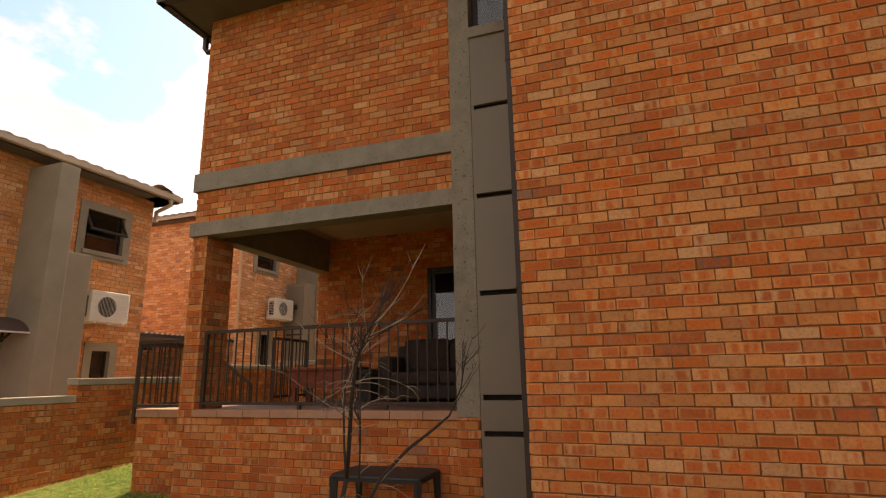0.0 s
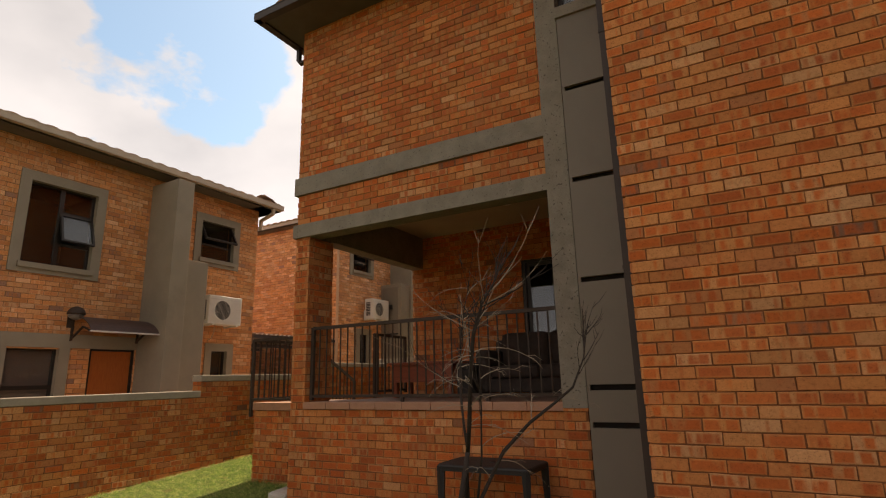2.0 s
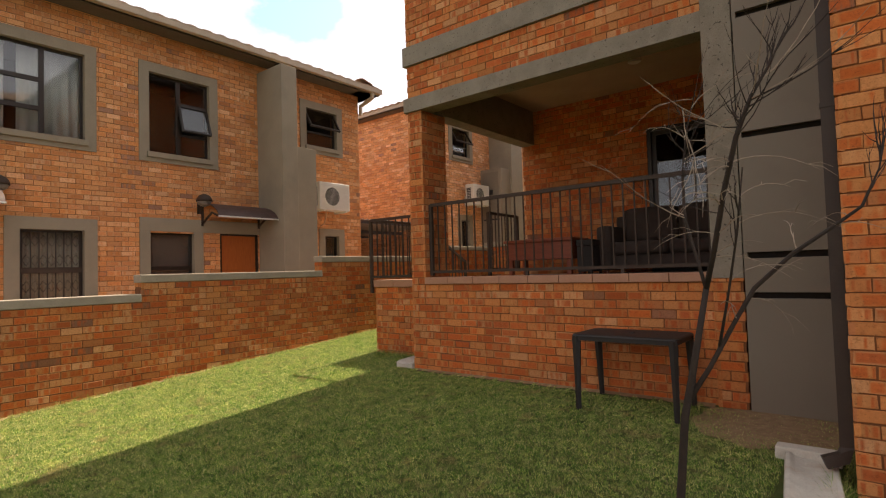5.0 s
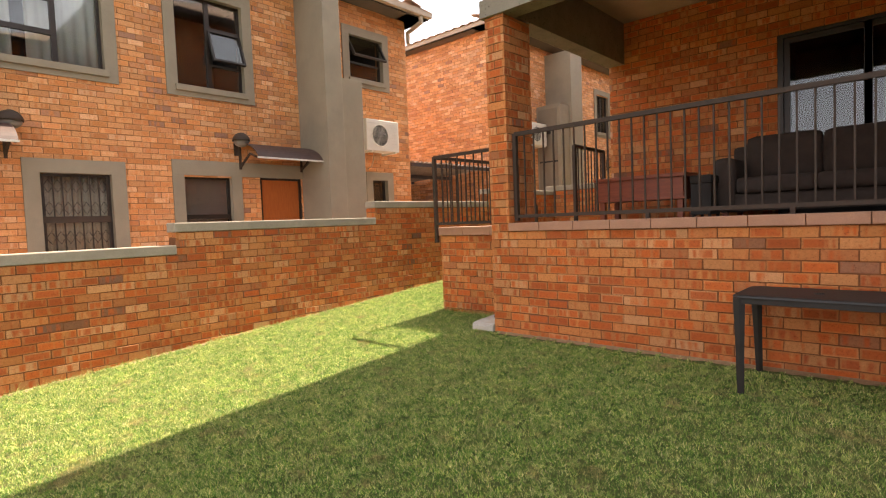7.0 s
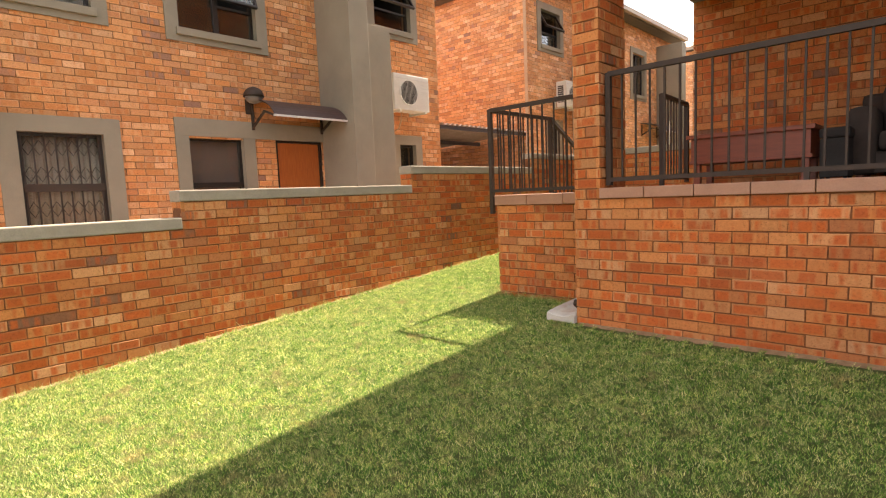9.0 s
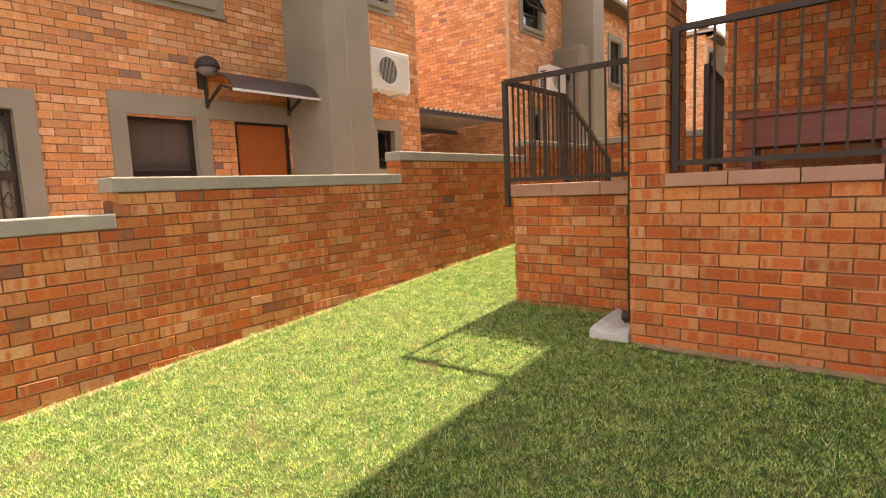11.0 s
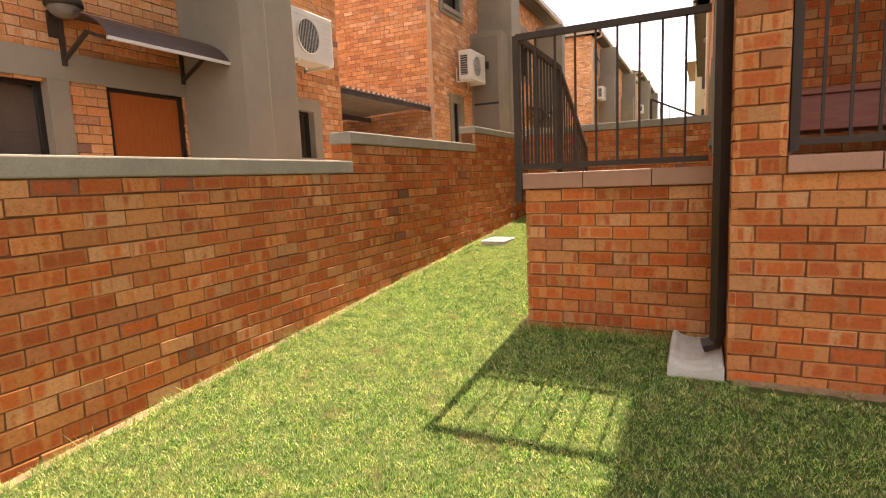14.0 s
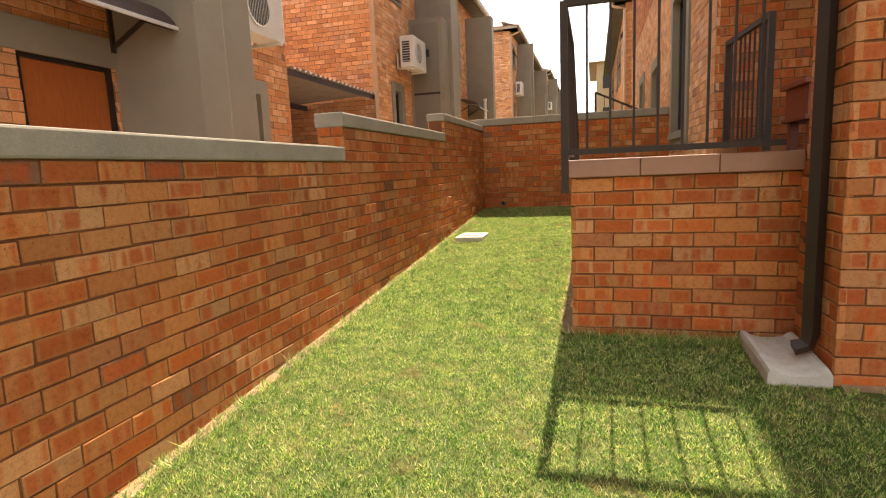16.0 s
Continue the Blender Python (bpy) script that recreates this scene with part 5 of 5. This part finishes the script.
def townhouse(name, x, corner, way, out, length, deep, dz, ends_y, seed, detail, label, wall_side=None, singles=0, pipe=M_PIPE_PALE, step=9.2, unit=1.21, fins=True, bricks=None):
    """A two-storey brick house whose facade stands at x and faces out (+1: +x); it runs from corner along y in way."""
    h = thing(name, (x, corner, dz - 0.1), label, "house", "terrace of brick houses")
    base = ground_z(min(corner, corner + way * length)) - 0.3
    n = (out, 0, 0)
    u = (0, way, 0)
    o = (x, corner, dz)          # z in the house's own heights
    top = 5.90
    lift = base - dz
    sh = unit - 1.21
    H = [(0.74 + sh, 1.18 + sh, 1.45, 2.13), (0.74, 1.67, 4.26, 5.17)]
    if step < 8:
        H[0] = (1.11, 1.56, 0.90, 2.22)
        H.append((6.3, 7.25, 3.58, 4.95))
    units = range(max(1, int(length / (step - 0.6))))
    doors = []
    for k in units:
        s = k * step
        H += [(s + 4.04, s + 5.21, 3.55, 5.07), (s + 4.38, s + 5.2, 0.85, 2.08), (s + 6.25, s + 7.14, 0.75, 2.06), (s + 6.24, s + 8.15, 3.58, 5.06)]
        doors.append((s + 2.97, s + 3.84, 0.0, 2.1))
    if detail:
        doors.append((7.86, 8.73, 0.0, 2.1))
    H = H[:2] + [q for q in H[2:] if (step > 8 or q[0] == 6.3) and q[1] < length - 0.2]
    doors = doors if step > 8 else []
    allholes = [(a, b, c - lift, d - lift) for a, b, c, d in H + doors]
    wo = (x, corner, base)
    brick_wall("facade", h, wo, u, n, length, top + dz - base, holes=allholes, thick=0.22, singles=singles, centre=(5.0, 3.0 - lift), seed=seed, course=0.0865, pitch=0.232, material=bricks or M_BUFF)
    # gable end that faces the gap
    ew = (x - out * 0.0, corner, base)
    brick_wall("end_wall", h, (x, corner, base), (-out, 0, 0), (0, -way, 0), deep, top + dz - base, thick=0.2, seed=seed + 1, course=0.0865, pitch=0.232, material=bricks or M_BUFF)
    block("rear_wall", (x - out * (deep - 0.2), x - out * deep, corner, corner + way * length, base, top + dz), M_MORTAR, h)
    block("party_wall", (x - out * 0.23, x - out * deep, corner + way * (length - 0.2), corner + way * length, base, top + dz), M_MORTAR, h)
    window(h, o, u, n, *H[0], [(0.0, 1.0, 0.0, 1.0)], surround=0.17, sill=False)
    window(h, o, u, n, *H[1], [(0.02, 0.98, 0.0, 0.42), (0.02, 0.98, 0.42, 1.0)], surround=0.17, opens=1)
    if step < 8:
        window(h, o, u, n, *H[2], [(0.0, 0.5, 0.0, 1.0), (0.5, 1.0, 0.0, 1.0)])
    for k in units:
        s = k * step
        if step > 8 and s + 8.3 < length:
            window(h, o, u, n, s + 4.04, s + 5.21, 3.55, 5.07, [(0.5, 1.0, 0.0, 1.0), (0.0, 0.5, 0.0, 0.30), (0.0, 0.5, 0.30, 0.68), (0.0, 0.5, 0.68, 1.0)], opens=2, tilt=19)
            window(h, o, u, n, s + 4.38, s + 5.2, 0.85, 2.08, [(0.0, 1.0, 0.0, 0.45), (0.0, 1.0, 0.45, 1.0)], surround=0.0, sill=False, curtain=True, cloth=M_BLIND)
            window(h, o, u, n, s + 6.25, s + 7.14, 0.75, 2.06, [(0.0, 1.0, 0.0, 0.5), (0.0, 1.0, 0.5, 1.0)], surround=0.19, bars=True, curtain=True, cloth=M_NET)
            window(h, o, u, n, s + 6.24, s + 8.15, 3.58, 5.06, [(0.0, 0.31, 0.0, 1.0), (0.31, 0.69, 0.0, 0.3), (0.31, 0.69, 0.3, 0.62), (0.31, 0.69, 0.62, 1.0), (0.69, 1.0, 0.0, 1.0)], curtain=True)
            # one plaster band runs round the small window and over the door
            for a, b, c, d0, deep_in in ((s + 2.75, s + 5.38, 2.09, 2.34, -0.02), (s + 5.195, s + 5.38, 0.5, 2.09, -0.078), (s + 4.2, s + 4.385, 0.5, 2.09, -0.078)):
                part("plaster_band", face_box(bmesh.new(), o, u, n, a, b, c, d0, deep_in, 0.026, 0.003), M_PLASTER, h)
            d = part("door", face_ring(o, u, n, s + 2.97, s + 3.84, -0.1, 2.1, 0.045, -0.14, -0.03), M_ALU, h)
            part("door_leaf", face_box(bmesh.new(), o, u, n, s + 3.015, s + 3.795, -0.1, 2.055, -0.10, -0.06), M_DOOR, d, "varnished orange-brown timber door leaf")
            part("door_handle", tube(bmesh.new(), [Vector(o) + Vector(u) * (s + 3.1) + Vector(n) * 0.0 + Vector((0, 0, 1.05)), Vector(o) + Vector(u) * (s + 3.22) + Vector((0, 0, 1.05))], 0.012, 6), M_SHEET, d)
        if not fins:
            continue
        # fin walls that screen the entrance
        tall, low, high = ((s + 2.57, s + 2.95), (s + 2.03, s + 2.57), 5.62) if step > 8 else (((2.85, 3.55), (2.30, 2.85), 5.62), ((8.35, 8.72), None, 5.45))[k]
        p, q = Vector(o) + Vector(u) * tall[0], Vector(o) + Vector(u) * tall[1]
        block("fin_wall", (x, x + out * 0.90, p.y, q.y, base, dz + high), M_PLASTER, h, "tall taupe plastered fin wall", 0.008)
        if low:
            p, q = Vector(o) + Vector(u) * low[0], Vector(o) + Vector(u) * low[1]
            block("low_fin_wall", (x, x + out * 0.82, p.y, q.y, base, dz + 3.95), M_PLASTER, h, "lower taupe plastered fin wall", 0.008)
        if detail or (step < 8 and k):
            canopy(o, u, n, *((s + 2.95, s + 4.25) if step > 8 else (6.95, 8.30)), 2.36)
            if detail:
                wall_lamp(o, u, n, s + 4.26, 2.62)
    if detail:
        canopy(o, u, n, 7.46, 8.76, 2.36)
        wall_lamp(o, u, n, 7.44, 2.62)
        d = part("door", face_ring(o, u, n, 7.86, 8.73, -0.1, 2.1, 0.045, -0.14, -0.03), M_ALU, h)
        part("door_leaf", face_box(bmesh.new(), o, u, n, 7.905, 8.685, -0.1, 2.055, -0.10, -0.06), M_DOOR, d, "varnished orange-brown timber door leaf")
        q = Vector(o) + Vector(u) * 8.78
        block("fin_wall", (x, x + out * 0.90, q.y, q.y + way * 0.38, base, dz + 5.62), M_PLASTER, h, "tall taupe plastered fin wall", 0.008)
    # eaves
    ey0, ey1 = corner - way * 0.36, corner + way * (length + 0.1)
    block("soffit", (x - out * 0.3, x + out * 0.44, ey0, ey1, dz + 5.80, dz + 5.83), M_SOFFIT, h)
    block("fascia", (x + out * 0.42, x + out * 0.44, ey0, ey1, dz + 5.80, dz + 5.95), M_PIPE_PALE, h)
    gutter(h, (x + out * 0.442, min(ey0, ey1), dz + 5.82), (x + out * 0.442, max(ey0, ey1), dz + 5.82), n, pipe)
    block("barge", (x + out * 0.44, x - out * (deep + 0.3), ey0, ey0 + way * 0.03, dz + 5.80, dz + 5.95), M_PIPE_PALE, h)
    block("end_soffit", (x + out * 0.4, x - out * (deep + 0.3), ey0, corner + way * 0.3, dz + 5.80, dz + 5.825), M_SOFFIT, h)
    xs = sorted((x + out * 0.48, x - out * (deep + 0.3)))
    ys = sorted((ey0, ey1))
    tiled_roof(h, *xs, *ys, dz + 5.935, 17)
    eave_tiles(h, (x + out * 0.48, ys[0], dz + 5.91), (x + out * 0.48, ys[1], dz + 5.91), (-out, 0, 0), 17, 3)
    eave_tiles(h, (xs[0], ey0, dz + 5.91), (xs[1], ey0, dz + 5.91), (0, way, 0), 17, 2)
    py = corner + way * 0.07
    gx0 = x + out * 0.49
    downpipe(h, [(gx0, corner - way * 0.05, dz + 5.82), (gx0, corner - way * 0.05, dz + 5.68), (x + out * 0.3, corner - way * 0.05, dz + 5.62), (x + out * 0.05, corner - way * 0.05, dz + 5.55), (x + out * 0.05, corner - way * 0.05, dz + 5.3 if detail else base)], pipe if detail else M_PIPE_CREAM, 0.075)
    if fins:
        air_conditioner(corner + way * unit, x + out * 0.46, dz + 2.70, out)
    return h


def canopy(o, u, n, a, b, z):
    """Curved dark sheet canopy over an entrance, with a bright front edge and iron brackets."""
    o, u, n = Vector(o), Vector(u), Vector(n)
    at = o + u * (a + b) / 2 + Vector((0, 0, z))
    t = thing("door_canopy", at, "dark curved sheet canopy over the entrance door", "canopy")
    k = 10
    prof = [(0.72 * math.sin(i / k * 1.35) / math.sin(1.35), 0.30 * (math.cos(i / k * 1.35) - math.cos(1.35)) / (1 - math.cos(1.35))) for i in range(k + 1)]
    bm = bmesh.new()
    lo = [[bm.verts.new(o + u * s + n * d + Vector((0, 0, z + q + e))) for d, q in prof] for s in (a, b) for e in (0.0, 0.012)]
    for i in range(k):
        bm.faces.new((lo[1][i], lo[1][i + 1], lo[3][i + 1], lo[3][i]))
        bm.faces.new((lo[0][i], lo[2][i], lo[2][i + 1], lo[0][i + 1]))
        bm.faces.new((lo[0][i], lo[0][i + 1], lo[1][i + 1], lo[1][i]))
        bm.faces.new((lo[2][i], lo[3][i], lo[3][i + 1], lo[2][i + 1]))
    bmesh.ops.recalc_face_normals(bm, faces=bm.faces[:])
    part("sheet", bm, M_RUST, t, smooth=False)
    part("front_edge", face_box(bmesh.new(), o, u, n, a - 0.01, b + 0.01, z - 0.012, z + 0.016, 0.705, 0.73), M_SHEET, t, "bright metal front strip")
    for s in (a + 0.03, b - 0.03):
        part("bracket", square_pipe(bmesh.new(), [o + u * s + n * 0.03 + Vector((0, 0, z - 0.1)), o + u * s + n * 0.4 + Vector((0, 0, z + 0.1)), o + u * s + n * 0.69 + Vector((0, 0, z - 0.002))], 0.03), M_STEEL, t)
        part("wall_plate", face_box(bmesh.new(), o, u, n, s - 0.02, s + 0.02, z - 0.14, z + 0.26, 0.027, 0.05), M_STEEL, t)


def wall_lamp(o, u, n, a, z):
    o, u, n = Vector(o), Vector(u), Vector(n)
    at = o + u * a + Vector((0, 0, z))
    t = thing("wall_lamp", at, "dark round wall lantern with a frosted lower bowl", "lamp")
    part("arm", square_pipe(bmesh.new(), [at + n * 0.02, at + n * 0.17], 0.03), M_STEEL, t)
    part("backplate", face_box(bmesh.new(), o, u, n, a - 0.05, a + 0.05, z - 0.16, z + 0.06, 0.0, 0.025), M_STEEL, t)
    for nm, mat, lo, hi, r in (("shade", M_STEEL, 0.0, 0.15, 0.15), ("bowl", M_BOWL, -0.10, 0.0, 0.13)):
        bm = bmesh.new()
        pts, rad = [], []
        for i in range(7):
            f = i / 6
            zz = lo + (hi - lo) * f
            g = math.sqrt(max(0.02, 1 - (f if nm == "shade" else 1 - f) ** 2))
            pts.append(at + n * 0.19 + Vector((0, 0, zz + 0.07)))
            rad.append(r * g)
        tube(bm, pts, rad, 18)
        part(nm, bm, mat, t, smooth=True)


NEIGH = -11.05
townhouse("house", NEIGH, 9.67, -1, 1, 15.5, 7.0, 0.0, None, 100, True, "two-storey orange brick terraced house with taupe fin walls", singles=300)
townhouse("house", NEIGH, 12.9, 1, 1, 9.9, 8.0, 0.6, None, 120, False, "two-storey orange brick terraced house beyond a carport", step=5.15, unit=1.65, bricks=M_LIFTED)
townhouse("house", NEIGH, 31.7, 1, 1, 18.0, 8.0, 2.2, None, 140, False, "distant two-storey orange brick terraced house", bricks=M_LIFTED)
townhouse("house", NEIGH, 53.0, 1, 1, 18.0, 8.0, 3.4, None, 160, False, "far two-storey orange brick terraced house", bricks=M_LIFTED)
townhouse("house", -5.69, 25.5, 1, -1, 18.0, 8.0, 1.3, None, 180, False, "distant two-storey orange brick house in the same row", pipe=M_PIPE, fins=False)

# slotted duct boards on the near side of the next house's screen wall
neighbour_duct = thing("duct_cover", (-10.6, 15.19, 1.0), "taupe duct boards with a black strip as slot shade on a screen wall", "duct cover")
for z0, z1 in ((0.55, 2.83), (2.88, 4.44)):
    part("board", box(bmesh.new(), -10.98, -10.34, 15.185, 15.199, z0, z1, 0.003), M_PANEL, neighbour_duct)
# black strip fills the gap, painting the shade of an open joint
part("slot", box(bmesh.new(), -10.98, -10.34, 15.192, 15.199, 2.83, 2.88), M_BLACK, neighbour_duct)
part("isolator_box", box(bmesh.new(), -10.66, -10.56, 15.13, 15.186, 3.68, 3.84, 0.008), M_BLACK, neighbour_duct)
vent = thing("vent_pipe", (-10.32, 20.6, 1.0), "white plastic vent pipe beside an entrance", "pipe")
part("pipe", tube(bmesh.new(), [(-10.32, 20.6, ground_z(20.6)), (-10.32, 20.6, 3.25)], 0.045, 10), M_WHITE, vent)
part("cap", tube(bmesh.new(), [(-10.32, 20.6, 3.25), (-10.32, 20.6, 3.31)], 0.06, 10), M_WHITE, vent)

# carport between two houses
cp = thing("carport", (-13, 11.3, 0.2), "carport with corrugated sheet roof and blue-grey steel fascia", "carport")
bm = bmesh.new()
k = 150
for ring in (0,):
    a = [[bm.verts.new((xx, 9.72 + (12.86 - 9.72) * i / k, 2.60 + 0.022 * math.cos(i * 2 * math.pi / 7.4) + zz)) for i in range(k + 1)] for xx, zz in ((-11.0, 0.0), (-16.5, -0.25))]
    for i in range(k):
        bm.faces.new((a[0][i], a[0][i + 1], a[1][i + 1], a[1][i]))
bm.normal_update()
bmesh.ops.solidify(bm, geom=bm.faces[:], thickness=0.004)
bm.normal_update()
# upward faces pale to bounce sun, the rest in the darker painted-shade colour
for f in bm.faces:
    f.material_index = 1 if f.normal.z > 0.3 else 0
sheet = part("roof_sheet", bm, M_SHADED_SHEET, cp)
sheet.data.materials.append(M_SHEET)
block("fascia", (-11.09, -11.05, 9.72, 12.86, 2.50, 2.58), M_FASCIA, cp)
for xx in (-12.6, -14.2, -15.8):
    block("purlin", (xx, xx + 0.06, 9.72, 12.86, 2.38, 2.47), M_FASCIA, cp)
for yy in (9.80, 12.76):
    block("post", (-16.2, -16.1, yy, yy + 0.08, 0.2, 2.36), M_FASCIA, cp)

# far building at the end of the row
fb = thing("house", (-4.5, 62, 3.8), "far ochre plastered building at the end of the row", "house")
block("wall", (-6.6, 2, 62, 74, 3.0, 11.2), M_YELLOW, fb)
tiled_roof(fb, -7.4, 2.8, 61.4, 75, 11.2, 20)
for zz in (5.4, 8.6):
    part("window", box(bmesh.new(), -6.0, -5.0, 61.96, 62.02, zz, zz + 1.3), M_ALU, fb)


# ---------------------------------------------------------------- lawn
bm = bmesh.new()
mid = bm.verts.new((-1.4, 5.25, ground_z(5.25) + 0.014))
rim = [bm.verts.new((-1.4 + (0.62 + 0.16 * noise.noise((math.cos(a) * 2, math.sin(a) * 2, 3))) * math.cos(a), min(5.25 + (0.5 + 0.14 * noise.noise((math.cos(a) * 3, math.sin(a) * 3, 8))) * math.sin(a), 5.60), ground_z(5.25 + 0.5 * math.sin(a)) + 0.004)) for a in [2 * math.pi * i / 48 for i in range(48)]]
for i in range(48):
    bm.faces.new((mid, rim[i], rim[(i + 1) % 48]))
tagged(part("soil_patch", bm, M_SOIL), "bare dry soil patch beside the service duct", "soil", kind="structure")

def lawn(count, x0, x1, y0, y1, seed, tall=(0.009, 0.023), edge=None, wide=1.0):
    """Blades in small tufts; three corners for each blade."""
    rng = np.random.default_rng(seed)
    tuft = count // 6
    c = np.stack([rng.uniform(x0, x1, tuft), rng.uniform(y0, y1, tuft)], 1)
    big = rng.uniform(0.65, 1.35, tuft)
    lay = rng.uniform(0, 2 * np.pi, tuft)
    p = np.repeat(c, 6, 0) + rng.normal(0, 0.009, (tuft * 6, 2))
    big, lay = np.repeat(big, 6), np.repeat(lay, 6)
    ok = (p[:, 0] > x0) & (p[:, 0] < x1)
    if edge is not None:
        ok &= edge(p[:, 0], p[:, 1])
    p, big, lay = p[ok], big[ok], lay[ok]
    k = len(p)
    z = -0.124 + 0.0695 * (p[:, 1] - 5.67)
    a = rng.uniform(0, 2 * np.pi, k)
    w = rng.uniform(0.0014, 0.0036, k) * wide
    h = rng.uniform(*tall, k) * big
    lean = rng.uniform(0.3, 1.5, k) * h
    la = lay + rng.normal(0, 1.1, k)
    side = np.stack([np.cos(a) * w, np.sin(a) * w, np.zeros(k)], 1)
    foot = np.stack([p[:, 0], p[:, 1], z - 0.008], 1)
    tip = foot + np.stack([np.cos(la) * lean, np.sin(la) * lean, h + 0.008], 1)
    return np.stack([foot - side, foot + side, tip], 1).reshape(-1, 3)


def in_garden(x, y):
    ok = ~((x > -5.72) & (y > 5.64)) & ~((x > -7.03) & (y > 6.22) & (y < 9.1)) & ~((x > -0.86) & (y > 4.13)) & ~((x > -1.9) & (y > 5.6))
    ok &= ~((abs(x + 5.85) < 0.14) & (y > 5.65) & (y < 6.2)) & ~((abs(x + 1.08) < 0.17) & (y > 3.5) & (y < 4.74))
    bare = ((x + 1.4) / 0.66) ** 2 + ((y - 5.25) / 0.52) ** 2
    ok &= ~((bare < 1.1) & (np.sin(x * 617.0 + y * 473.0) < 0.85 - 1.3 * bare)) & ~((y > 5.54) & (np.sin(x * 33.0) + np.sin(x * 71.0 + 1) < 0.9) & (x > -5.6))
    ok &= ~((x > -7.09) & (y > 6.2) & (y < 9.0) & (np.sin(y * 57.0) + np.sin(x * 91.0) < 0.7))
    return ok & ~((x > -8.6) & (x < -8.25) & (y > 9.3) & (y < 9.78))


co = np.concatenate([
    lawn(590000, -8.70, -3.6, 1.6, 6.4, 1, edge=in_garden, wide=1.3),
    lawn(430000, -8.70, -5.7, 6.2, 12.28, 2, edge=in_garden, wide=1.7),
    lawn(250000, -3.6, -0.4, 2.2, 5.7, 3, edge=in_garden),
    lawn(105000, -8.70, -5.4, -0.2, 1.6, 4, wide=1.6),
    lawn(170000, -5.4, -0.4, -0.6, 2.2, 8),
    lawn(60000, -8.77, 3.0, -6.0, 2.2, 10, tall=(0.025, 0.04)),
    lawn(20000, -8.775, -8.64, -2, 12.2, 5, tall=(0.012, 0.05)),
    lawn(900, -8.775, -8.68, -2, 12.2, 9, tall=(0.04, 0.10)),
    lawn(1600, -7.05, -5.8, 6.12, 6.24, 6, tall=(0.03, 0.09)),
    lawn(240, -0.95, -0.84, 4.0, 4.35, 7, tall=(0.05, 0.12)),
])
me = bpy.data.meshes.new("lawn")
k = len(co) // 3
me.vertices.add(len(co))
me.vertices.foreach_set("co", co.astype(np.float32).ravel())
me.loops.add(len(co))
me.loops.foreach_set("vertex_index", np.arange(len(co), dtype=np.int32))
me.polygons.add(k)
me.polygons.foreach_set("loop_start", np.arange(0, len(co), 3, dtype=np.int32))
me.update(calc_edges=True)
me.materials.append(M_GRASS)
tagged(new("grass", me), "mown green lawn with dry straw-coloured patches", "grass", kind="stuff")
